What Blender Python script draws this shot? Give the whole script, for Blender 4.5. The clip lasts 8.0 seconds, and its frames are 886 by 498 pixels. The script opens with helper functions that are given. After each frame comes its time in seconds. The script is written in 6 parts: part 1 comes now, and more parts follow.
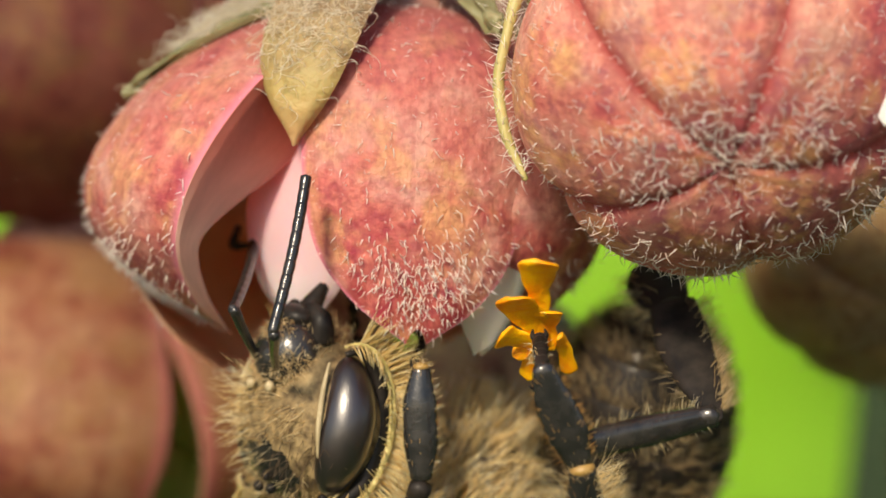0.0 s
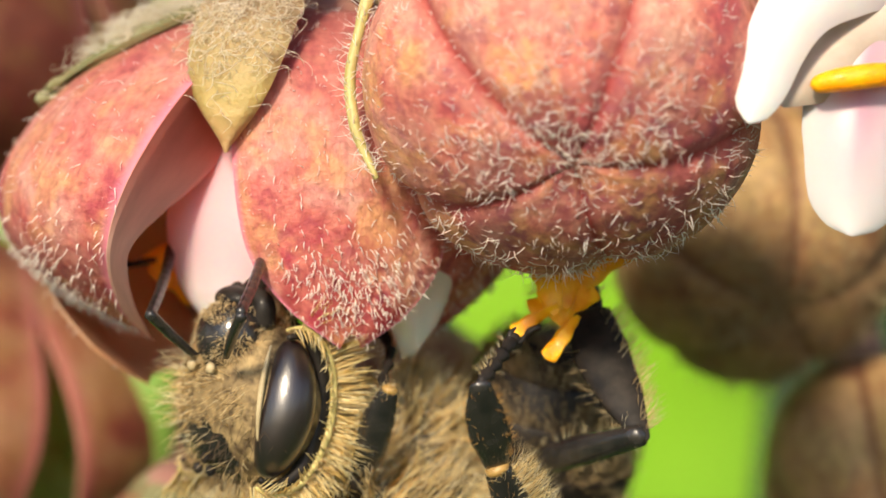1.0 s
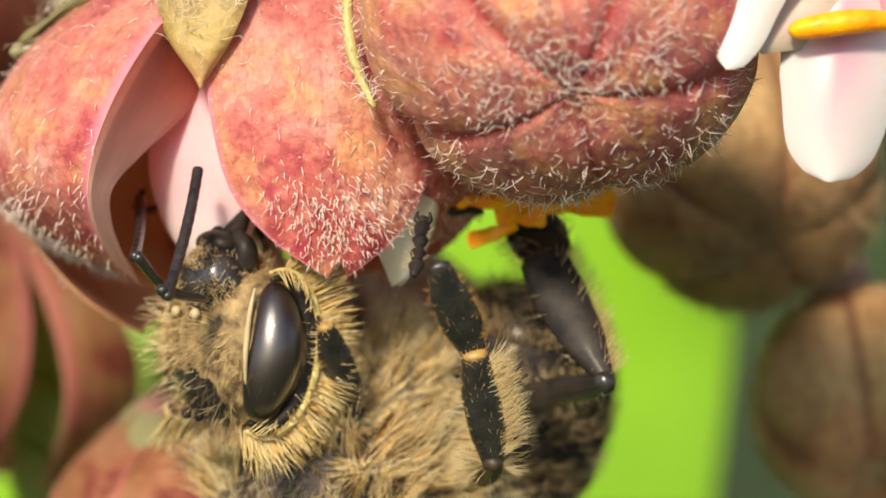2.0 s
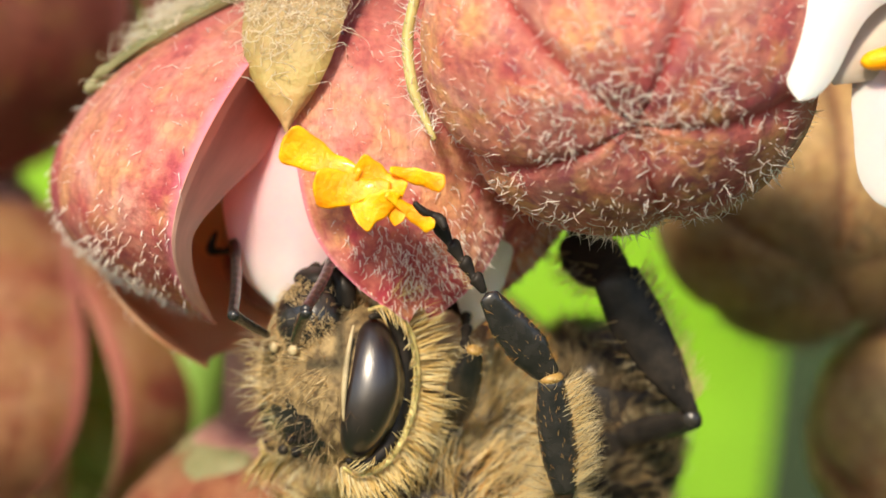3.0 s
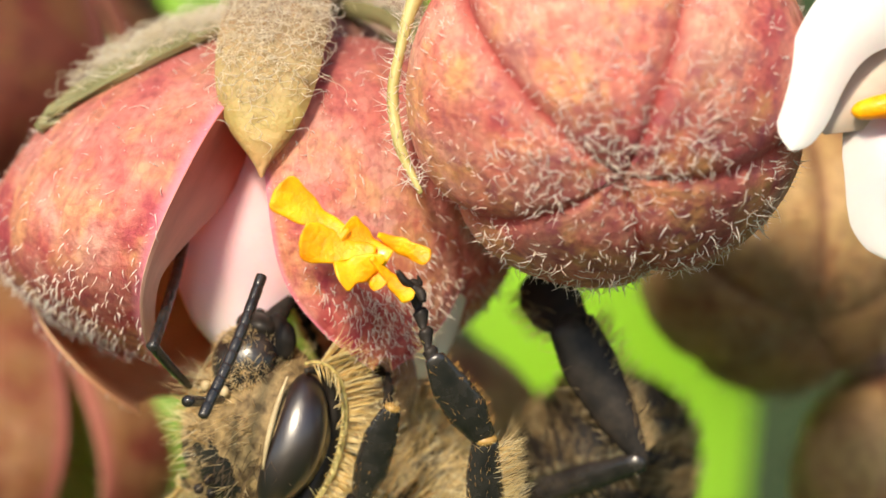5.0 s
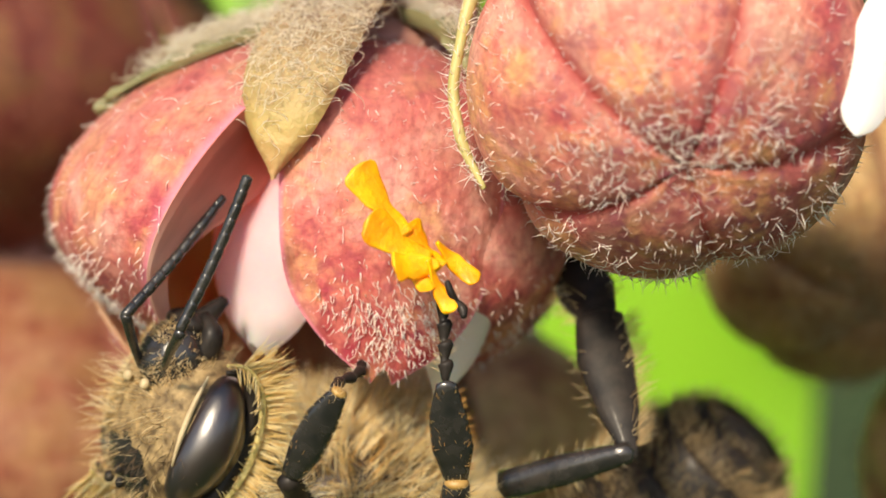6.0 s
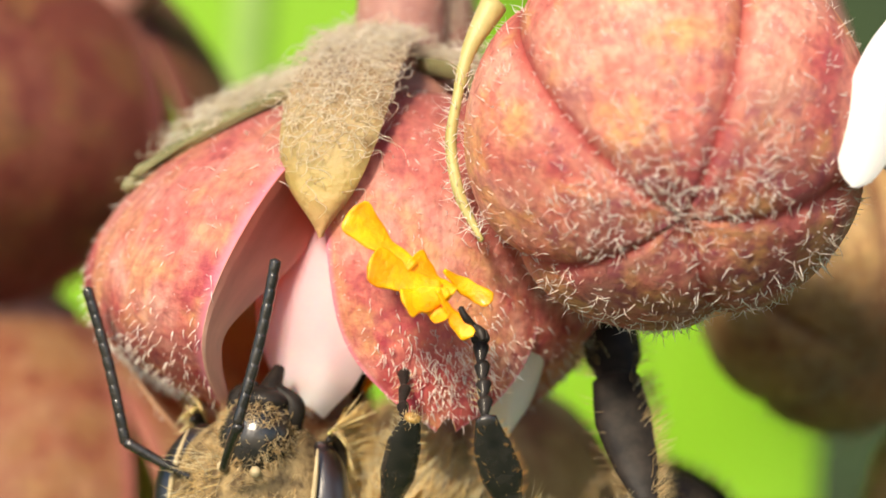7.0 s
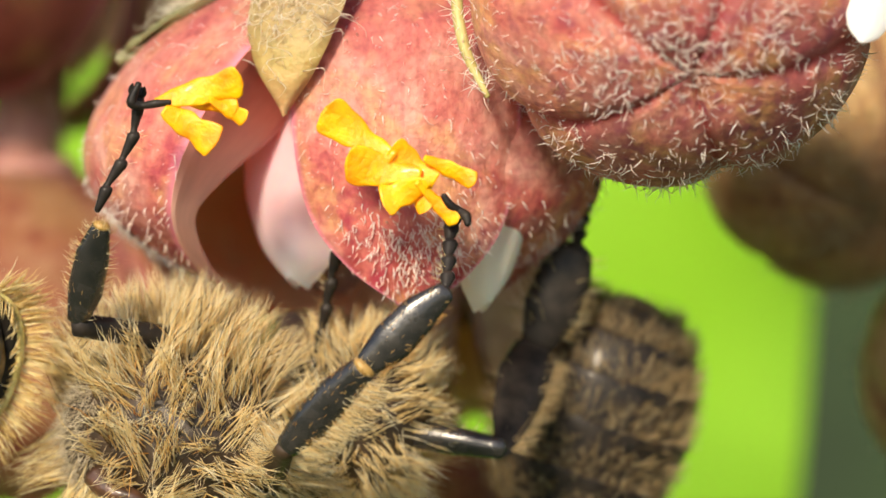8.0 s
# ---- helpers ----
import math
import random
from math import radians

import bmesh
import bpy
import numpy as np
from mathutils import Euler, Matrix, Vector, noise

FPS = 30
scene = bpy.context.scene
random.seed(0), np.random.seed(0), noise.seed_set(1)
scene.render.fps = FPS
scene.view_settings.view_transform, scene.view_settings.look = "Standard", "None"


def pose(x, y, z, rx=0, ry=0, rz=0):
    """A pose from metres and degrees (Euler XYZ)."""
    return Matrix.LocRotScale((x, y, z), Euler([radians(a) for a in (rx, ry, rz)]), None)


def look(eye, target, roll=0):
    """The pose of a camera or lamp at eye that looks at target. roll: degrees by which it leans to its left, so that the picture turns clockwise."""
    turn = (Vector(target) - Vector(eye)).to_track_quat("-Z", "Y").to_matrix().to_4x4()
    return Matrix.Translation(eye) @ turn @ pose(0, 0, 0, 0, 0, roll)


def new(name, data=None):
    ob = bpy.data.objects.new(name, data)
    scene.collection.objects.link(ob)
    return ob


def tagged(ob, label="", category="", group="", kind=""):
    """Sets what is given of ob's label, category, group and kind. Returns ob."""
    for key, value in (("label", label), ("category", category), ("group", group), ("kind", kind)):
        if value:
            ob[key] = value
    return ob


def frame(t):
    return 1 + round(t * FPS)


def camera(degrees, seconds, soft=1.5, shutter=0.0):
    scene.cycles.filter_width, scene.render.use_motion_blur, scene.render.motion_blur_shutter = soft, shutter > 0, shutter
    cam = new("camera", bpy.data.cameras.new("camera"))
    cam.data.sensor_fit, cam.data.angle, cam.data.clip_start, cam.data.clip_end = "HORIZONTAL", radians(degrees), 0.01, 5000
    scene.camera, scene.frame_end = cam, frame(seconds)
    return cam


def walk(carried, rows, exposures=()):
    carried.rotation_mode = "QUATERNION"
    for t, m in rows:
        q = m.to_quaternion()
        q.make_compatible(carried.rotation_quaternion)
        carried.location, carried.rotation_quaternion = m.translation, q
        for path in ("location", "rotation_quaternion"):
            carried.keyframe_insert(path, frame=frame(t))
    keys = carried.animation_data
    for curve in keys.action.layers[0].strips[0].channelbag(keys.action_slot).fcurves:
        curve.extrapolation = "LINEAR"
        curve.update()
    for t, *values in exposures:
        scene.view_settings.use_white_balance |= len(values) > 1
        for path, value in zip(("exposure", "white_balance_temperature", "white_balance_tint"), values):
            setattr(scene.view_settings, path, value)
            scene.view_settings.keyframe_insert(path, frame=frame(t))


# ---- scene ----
# A honeybee hangs under a half-open milkweed flower. All sizes below are in millimetres and are scaled by MM.
MM = 0.001
DIST = 44.46


def mm(x, y, z, rx=0, ry=0, rz=0):
    return pose(x * MM, y * MM, z * MM, rx, ry, rz)


def view(ex, tx, ty, tz, roll=0):
    return look((ex * MM, -DIST * MM, 0), (tx * MM, ty * MM, tz * MM), roll)


# ---------------------------------------------------------------- camera
cam = camera(20, 8.0, soft=1.5)
cam.data.dof.use_dof = True
cam.data.dof.focus_distance = 41.6 * MM
cam.data.dof.aperture_fstop = 92
walk(cam, [
    (0, view(-0.100, -1.360, 0.000, 0.128, 0.0)),
    (0.5, view(0.700, -0.278, 0.000, 0.386, 0.0)),
    (1, view(1.500, 1.177, 0.000, 0.104, 0.0)),
    (1.2, view(1.357, 1.128, 0.000, -0.395, 0.0)),
    (2.3, view(0.571, 1.176, 0.000, -1.314, 0.0)),
    (2.4, view(0.500, 0.828, 0.000, -1.443, 0.0)),
    (2.5, view(0.482, 0.473, 0.000, -1.602, 0.0)),
    (3, view(0.391, 0.223, 0.000, -0.585, 0.0)),
    (3.5, view(0.300, -0.045, 0.000, -0.005, 0.0)),
    (4, view(0.150, 0.811, 0.000, -0.477, 0.0)),
    (4.5, view(0.000, -0.315, 0.000, 0.385, 0.0)),
    (4.7, view(0.000, 0.082, 0.000, 0.453, 0.0)),
    (5.8, view(0.000, 0.485, 0.000, -0.048, -2.0)),
    (6, view(-0.200, -0.651, 0.000, 0.307, -2.0)),
    (6.2, view(-0.400, -0.906, 0.000, -0.111, -2.0)),
    (6.5, view(-0.288, -0.655, 0.000, 0.151, -2.1)),
    (7, view(-0.100, -0.584, 0.000, 1.232, -2.1)),
    (7.2, view(-0.160, -0.415, 0.000, 0.176, -2.1)),
    (7.4, view(-0.220, -0.027, 0.000, 0.261, -2.1)),
    (7.5, view(-0.250, -0.175, 0.000, -0.092, -2.2)),
    (7.6, view(-0.280, -0.350, 0.000, -0.693, -2.2)),
    (7.8, view(-0.340, -0.671, 0.000, -1.008, -2.2)),
    (8, view(-0.400, -0.772, 0.000, -1.302, -2.2)),
], exposures=[(0, 0.06), (0.5, 0.22), (1.0, 0.36), (4.0, 0.38), (8.0, 0.42)])

# ---------------------------------------------------------------- light
SUN_ELEVATION, SUN_AZIMUTH = 32, -18      # azimuth: from the camera's side, negative towards its left
world = bpy.data.worlds.new("sky")
scene.world = world
world.use_nodes = True
sky = world.node_tree.nodes.new("ShaderNodeTexSky")
sky.sky_type, sky.sun_disc = "NISHITA", False
sky.sun_elevation, sky.sun_rotation = radians(SUN_ELEVATION), radians(180 - SUN_AZIMUTH)
back = world.node_tree.nodes["Background"]
back.inputs[1].default_value = 0.13
world.node_tree.links.new(sky.outputs[0], back.inputs[0])
sun = new("sun", bpy.data.lights.new("sun", "SUN"))
sun.data.energy, sun.data.angle, sun.data.color = 4.8, radians(9), (1, 0.835, 0.61)
a, e = radians(SUN_AZIMUTH), radians(SUN_ELEVATION)
sun.matrix_world = look((math.sin(a) * math.cos(e), -math.cos(a) * math.cos(e), math.sin(e)), (0, 0, 0))


# ---------------------------------------------------------------- materials
def mat(name):
    m = bpy.data.materials.new(name)
    m.use_nodes = True
    nt = m.node_tree
    return m, nt, nt.nodes["Principled BSDF"]


def node(nt, kind, **sets):
    n = nt.nodes.new(kind)
    for k, v in sets.items():
        n.inputs[k].default_value = v
    return n


def ramp(nt, source, stops):
    r = nt.nodes.new("ShaderNodeValToRGB")
    nt.links.new(source, r.inputs[0])
    el = r.color_ramp.elements
    while len(el) < len(stops):
        el.new(0.5)
    for k, (p, c) in zip(el, stops):
        k.position = p
        k.color = (*c, 1) if len(c) == 3 else c
    return r.outputs[0]


def grain(nt, scale, detail=4, source="Object", stretch=None, rough=0.55):
    """Noise in object space (scale: per millimetre) or along a petal's own (u, v)."""
    co = nt.nodes.new("ShaderNodeTexCoord").outputs[source]
    if stretch:
        mp = node(nt, "ShaderNodeMapping", Scale=stretch)
        nt.links.new(co, mp.inputs[0])
        co = mp.outputs[0]
    n = node(nt, "ShaderNodeTexNoise", Scale=scale * (1000 if source == "Object" else 1), Detail=detail, Roughness=rough)
    nt.links.new(co, n.inputs["Vector"])
    return n.outputs[0]


def mix(nt, fac, a, b, mode="MIX"):
    x = nt.nodes.new("ShaderNodeMix")
    x.data_type, x.blend_type = "RGBA", mode
    for sock, v in ((x.inputs[0], fac), (x.inputs[6], a), (x.inputs[7], b)):
        if isinstance(v, (int, float)):
            sock.default_value = v
        elif isinstance(v, tuple):
            sock.default_value = (*v, 1)
        else:
            nt.links.new(v, sock)
    return x.outputs[2]


def bump(nt, bsdf, source, strength, dist):
    b = node(nt, "ShaderNodeBump", Strength=strength, Distance=dist * MM)
    nt.links.new(source, b.inputs["Height"])
    nt.links.new(b.outputs[0], bsdf.inputs["Normal"])


def soft_flesh(bsdf, weight, radius):
    bsdf.inputs["Subsurface Weight"].default_value = weight
    bsdf.inputs["Subsurface Radius"].default_value = (1.0, 0.45, 0.3)
    bsdf.inputs["Subsurface Scale"].default_value = radius * MM


def glow_through(nt, b, col, share):
    """Thin tissue: part of the light passes to the other side."""
    tr = nt.nodes.new("ShaderNodeBsdfTranslucent")
    nt.links.new(col, tr.inputs[0])
    ms = node(nt, "ShaderNodeMixShader", Fac=share)
    nt.links.new(b.outputs[0], ms.inputs[1])
    nt.links.new(tr.outputs[0], ms.inputs[2])
    nt.links.new(ms.outputs[0], nt.nodes["Material Output"].inputs[0])


def petal_material(name, deep, warm, pale, margin, tip, ochre=(0.82, 0.42, 0.12), brim=0.07, golden=0.5, fleck=0.5, through_light=0.36, dark_from=0.70, base_shade=None):
    """Hairy outside of a corolla lobe: mottled red, orange and pale pink with lengthwise veins, dark flecks and a pink margin."""
    m, nt, b = mat(name)
    blotch = grain(nt, 0.62, 6, rough=0.62)
    col = ramp(nt, blotch, [(0.37, deep), (0.46, warm), (0.60, pale)])
    gold = ramp(nt, grain(nt, 0.8, 4), [(0.49, (0, 0, 0)), (0.60, (golden, golden, golden))])
    col = mix(nt, gold, col, ochre)
    streak = grain(nt, 1.0, 7, "UV", (7, 2.4, 1), 0.68)
    veins = ramp(nt, streak, [(0.40, (0, 0, 0)), (0.485, (0.3, 0.3, 0.3)), (0.53, (0, 0, 0))])
    col = mix(nt, veins, col, deep)
    co = nt.nodes.new("ShaderNodeTexCoord").outputs["Object"]
    wob = node(nt, "ShaderNodeTexNoise", Scale=1600.0, Detail=2.0)
    nt.links.new(co, wob.inputs["Vector"])
    bent = nt.nodes.new("ShaderNodeMix")
    bent.data_type, bent.blend_type = "RGBA", "LINEAR_LIGHT"
    bent.inputs[0].default_value = 0.0007
    nt.links.new(co, bent.inputs[6])
    nt.links.new(wob.outputs["Color"], bent.inputs[7])
    net = node(nt, "ShaderNodeTexVoronoi", Scale=1700.0)
    net.feature = "DISTANCE_TO_EDGE"
    nt.links.new(bent.outputs[2], net.inputs["Vector"])
    col = mix(nt, ramp(nt, net.outputs["Distance"], [(0.0, (0.3, 0.3, 0.3)), (0.12, (0, 0, 0))]), col, deep)
    fine = ramp(nt, grain(nt, 5.0, 6, rough=0.65), [(0.32, (0.60, 0.54, 0.56)), (0.5, (1, 1, 1)), (0.7, (1.2, 1.2, 1.16))])
    col = mix(nt, 0.6, col, fine, "MULTIPLY")
    uv = nt.nodes.new("ShaderNodeSeparateXYZ")
    nt.links.new(nt.nodes.new("ShaderNodeTexCoord").outputs["UV"], uv.inputs[0])
    edge = ramp(nt, uv.outputs[0], [(0.0, (1, 1, 1)), (brim, (0, 0, 0)), (1 - brim, (0, 0, 0)), (1.0, (1, 1, 1))])
    end = ramp(nt, uv.outputs[1], [(0.0, (0.75, 0.75, 0.75)), (0.22, (0, 0, 0)), (dark_from, (0, 0, 0)), (min(0.93, dark_from + 0.3), (0.9, 0.9, 0.9))])
    patchy = ramp(nt, grain(nt, 1.3, 4), [(0.40, (0.15, 0.15, 0.15)), (0.56, (1, 1, 1))])
    col = mix(nt, mix(nt, 1.0, end, patchy, "MULTIPLY"), col, tip)
    if base_shade:
        # shade towards the base of the lobe is painted in as a duskier rose
        col = mix(nt, ramp(nt, uv.outputs[1], [(0.2, (0.8, 0.8, 0.8)), (0.66, (0, 0, 0))]), col, mix(nt, 0.7, base_shade, fine, "MULTIPLY"))
    # purplish flecks, thickest towards the tip
    zone = ramp(nt, uv.outputs[1], [(0.45, (0.05, 0.05, 0.05)), (0.8, (1, 1, 1))])
    spots = ramp(nt, grain(nt, 2.6, 4, rough=0.6), [(0.53, (0, 0, 0)), (0.66, (fleck, fleck, fleck))])
    col = mix(nt, mix(nt, 1.0, spots, zone, "MULTIPLY"), col, (deep[0] * 0.55, deep[1] * 0.6, deep[2] * 0.95))
    col = mix(nt, edge, col, margin)
    nt.links.new(col, b.inputs["Base Color"])
    b.inputs["Roughness"].default_value = 0.5
    b.inputs["Sheen Weight"].default_value = 0.08
    b.inputs["Sheen Roughness"].default_value = 0.4
    hills = mix(nt, 0.25, grain(nt, 2.8, 7, rough=0.66), streak)
    bump(nt, b, hills, 0.8, 0.17)
    glow_through(nt, b, col, through_light)
    return m


def plain_material(name, stops, scale, rough, flesh=0.0, radius=0.4, bumps=0.0, coat=0.0, detail=4, thin=0.0, shine=0.5):
    m, nt, b = mat(name)
    g = grain(nt, scale, detail)
    col = ramp(nt, g, stops)
    nt.links.new(col, b.inputs["Base Color"])
    if thin:
        glow_through(nt, b, col, thin)
    b.inputs["Roughness"].default_value = rough
    if flesh:
        soft_flesh(b, flesh, radius)
    if bumps:
        bump(nt, b, grain(nt, scale * 4, 4), bumps, 0.06)
    b.inputs["Coat Weight"].default_value = coat
    b.inputs["Coat Roughness"].default_value = 0.12
    b.inputs["Specular IOR Level"].default_value = shine
    return m


def hair_material(name, stops, through_light=0.35):
    """Fine hairs: a soft sheen, and some light passes through them."""
    m, nt, b = mat(name)
    info = nt.nodes.new("ShaderNodeNewGeometry")
    col = ramp(nt, info.outputs["Random Per Island"], stops)
    nt.links.new(col, b.inputs["Base Color"])
    b.inputs["Roughness"].default_value = 0.42
    tr = nt.nodes.new("ShaderNodeBsdfTranslucent")
    nt.links.new(col, tr.inputs[0])
    ms = node(nt, "ShaderNodeMixShader", Fac=through_light)
    nt.links.new(b.outputs[0], ms.inputs[1])
    nt.links.new(tr.outputs[0], ms.inputs[2])
    nt.links.new(ms.outputs[0], nt.nodes["Material Output"].inputs[0])
    return m


PETAL = petal_material("petal_outside", (0.54, 0.07, 0.11), (0.87, 0.29, 0.23), (0.97, 0.59, 0.49), (0.92, 0.31, 0.45), (0.40, 0.026, 0.045), (0.95, 0.57, 0.27), 0.03, 0.8, dark_from=0.55, base_shade=(0.53, 0.165, 0.155))
# petals behind the cluster: the umbel's shade is put into this darker red
PETAL_SHADED = petal_material("petal_outside_shaded", (0.12, 0.017, 0.012), (0.20, 0.043, 0.028), (0.24, 0.072, 0.043), (0.42, 0.13, 0.12), (0.20, 0.05, 0.035), (0.30, 0.16, 0.05))
PETAL_IN = plain_material("petal_inside", [(0.3, (0.93, 0.56, 0.32)), (0.7, (0.96, 0.76, 0.50))], 0.7, 0.5, 0, 0.5, 0.15, thin=0.5)


def fold_material():
    """Smooth inner margin of a lobe: its shadow is painted as deep rose at the base, paler towards the tip."""
    m, nt, b = mat("petal_fold")
    uv = nt.nodes.new("ShaderNodeSeparateXYZ")
    nt.links.new(nt.nodes.new("ShaderNodeTexCoord").outputs["UV"], uv.inputs[0])
    col = ramp(nt, uv.outputs[1], [(0.2, (0.56, 0.12, 0.09)), (0.46, (0.76, 0.26, 0.21)), (0.66, (0.97, 0.62, 0.54)), (1.0, (0.97, 0.62, 0.55))])
    col = mix(nt, 0.5, col, ramp(nt, grain(nt, 1.0, 5, "UV", (3, 6, 1)), [(0.35, (0.72, 0.66, 0.64)), (0.65, (1.05, 1.05, 1.05))]), "MULTIPLY")
    nt.links.new(col, b.inputs["Base Color"])
    b.inputs["Roughness"].default_value = 0.45
    bump(nt, b, grain(nt, 2.0, 5), 0.3, 0.08)
    glow_through(nt, b, col, 0.3)
    return m


FOLD = fold_material()
# lighter step of the shade put into the back flowers' petal colour
PETAL_HALF_SHADED = petal_material("petal_outside_half_shaded", (0.225, 0.044, 0.031), (0.385, 0.15, 0.075), (0.48, 0.265, 0.14), (0.60, 0.20, 0.19), (0.28, 0.10, 0.07), (0.40, 0.24, 0.08))
BUD_SKIN = petal_material("bud_skin", (0.68, 0.14, 0.15), (0.89, 0.345, 0.255), (0.98, 0.59, 0.44), (0.46, 0.05, 0.05), (0.37, 0.09, 0.10), (0.92, 0.54, 0.21), 0.08, 0.8, 0.7, dark_from=0.60)
BUD_DULL = petal_material("bud_skin_dull", (0.33, 0.135, 0.06), (0.63, 0.38, 0.16), (0.78, 0.54, 0.26), (0.20, 0.06, 0.03), (0.34, 0.17, 0.08), (0.50, 0.38, 0.12))


def sepal_material():
    """Yellowish-green towards the tip, dull pink at the base, with brown flecks."""
    m, nt, b = mat("sepal_skin")
    uv = nt.nodes.new("ShaderNodeSeparateXYZ")
    nt.links.new(nt.nodes.new("ShaderNodeTexCoord").outputs["UV"], uv.inputs[0])
    col = ramp(nt, uv.outputs[1], [(0.1, (0.25, 0.155, 0.125)), (0.45, (0.30, 0.215, 0.12)), (0.75, (0.39, 0.29, 0.10)), (0.98, (0.50, 0.29, 0.14))])
    mott = ramp(nt, grain(nt, 0.8, 5, rough=0.6), [(0.34, (0.50, 0.40, 0.36)), (0.45, (0.95, 0.95, 0.9)), (0.68, (1.1, 1.1, 1.05))])
    col = mix(nt, 0.85, col, mott, "MULTIPLY")
    nt.links.new(col, b.inputs["Base Color"])
    b.inputs["Roughness"].default_value = 0.55
    soft_flesh(b, 0.2, 0.3)
    bump(nt, b, grain(nt, 3.5, 6), 0.8, 0.12)
    return m


SEPAL = sepal_material()
SEPAL_YELLOW = plain_material("sepal_yellow", [(0.3, (0.34, 0.30, 0.09)), (0.7, (0.50, 0.43, 0.19))], 1.4, 0.5, 0.2, 0.3, 0.4)
SEPAL_GREEN = plain_material("sepal_green", [(0.3, (0.16, 0.16, 0.07)), (0.7, (0.27, 0.25, 0.13))], 0.9, 0.55, 0.2, 0.3, 0.5)
STALK = plain_material("stalk_skin", [(0.3, (0.26, 0.11, 0.10)), (0.7, (0.42, 0.23, 0.18))], 1.2, 0.6, 0.1, 0.3, 0.5)
YELLOW = plain_material("pollinium_wax", [(0.3, (0.84, 0.24, 0.0)), (0.7, (0.97, 0.50, 0.0))], 2.4, 0.45, 0.3, 0.25, 0.5, 0.12, shine=0.35)
HAIR_WHITE = hair_material("plant_hair", [(0.0, (0.96, 0.82, 0.74)), (0.5, (0.99, 0.93, 0.89)), (1.0, (1.0, 0.98, 0.96))], 0.5)
HAIR_WOOL = hair_material("plant_wool", [(0.0, (0.80, 0.72, 0.56)), (0.5, (0.94, 0.88, 0.76)), (1.0, (1.0, 0.97, 0.91))], 0.6)
HAIR_DULL = hair_material("plant_hair_dull", [(0.0, (0.42, 0.30, 0.16)), (1.0, (0.56, 0.44, 0.26))])
FUR = hair_material("bee_fur", [(0.0, (0.06, 0.035, 0.012)), (0.08, (0.20, 0.11, 0.035)), (0.12, (0.92, 0.70, 0.32)), (0.45, (0.97, 0.83, 0.47)), (1.0, (1.0, 0.96, 0.78))], 0.5)
FUR_GOLD = hair_material("bee_fur_gold", [(0.0, (0.80, 0.60, 0.22)), (0.5, (0.95, 0.80, 0.42)), (1.0, (0.99, 0.93, 0.66))], 0.5)
FUR_PALE = hair_material("bee_fur_pale", [(0.0, (0.30, 0.19, 0.08)), (0.2, (0.76, 0.56, 0.27)), (1.0, (0.95, 0.83, 0.56))], 0.5)
FUR_GREY = hair_material("bee_fur_grey", [(0.0, (0.42, 0.34, 0.22)), (1.0, (0.74, 0.66, 0.50))])
FUR_ORANGE = hair_material("bee_fur_orange", [(0.0, (0.62, 0.30, 0.06)), (1.0, (0.84, 0.55, 0.18))])
FUR_DARK = hair_material("bee_fur_dark", [(0.0, (0.05, 0.035, 0.02)), (1.0, (0.16, 0.10, 0.05))])
CHITIN = plain_material("black_chitin", [(0.35, (0.008, 0.007, 0.007)), (0.7, (0.03, 0.024, 0.02))], 3.0, 0.52, bumps=0.12, coat=0.09, shine=0.18)
GLOSSY = plain_material("glossy_chitin", [(0.35, (0.010, 0.010, 0.011)), (0.7, (0.034, 0.030, 0.028))], 3.0, 0.27, bumps=0.18, coat=0.4, shine=0.5)
CHITIN_BROWN = plain_material("brown_chitin", [(0.35, (0.018, 0.011, 0.007)), (0.7, (0.06, 0.036, 0.02))], 2.0, 0.5, bumps=0.3, coat=0.0)
FACE = plain_material("bee_face", [(0.35, (0.09, 0.06, 0.03)), (0.7, (0.40, 0.29, 0.14))], 4.0, 0.62, bumps=0.6, coat=0.0, shine=0.25)
PALE_JOINT = plain_material("pale_joint", [(0.3, (0.20, 0.11, 0.03)), (0.7, (0.40, 0.25, 0.07))], 3.0, 0.45)


def hood_material(name, rose_low, rose_high, rose=(0.88, 0.84, 0.86), white=(0.90, 0.88, 0.88)):
    """A waxy white hood, rose towards its base."""
    m, nt, b = mat(name)
    uv = nt.nodes.new("ShaderNodeSeparateXYZ")
    nt.links.new(nt.nodes.new("ShaderNodeTexCoord").outputs["UV"], uv.inputs[0])
    col = ramp(nt, uv.outputs[1], [(rose_low, (0.84, 0.36, 0.46)), (rose_high, rose), (1.0, white)])
    nt.links.new(mix(nt, 0.25, col, ramp(nt, grain(nt, 1.2, 4), [(0.3, (0.8, 0.7, 0.7)), (0.7, (1, 1, 1))]), "MULTIPLY"), b.inputs["Base Color"])
    b.inputs["Roughness"].default_value = 0.55
    soft_flesh(b, 0.35, 0.6)
    glow_through(nt, b, col, 0.3)
    return m


HOOD = hood_material("hood_rose_white", 0.1, 0.66, (0.92, 0.67, 0.75), (0.93, 0.92, 0.94))
# warm light thrown back by the petals is put into this hood's white
HOOD_BOUNCE = hood_material("hood_bounce", -0.4, 0.1, (0.99, 0.91, 0.80), (1.0, 0.93, 0.83))
HOOD_WHITE = hood_material("hood_white", -0.4, 0.1)


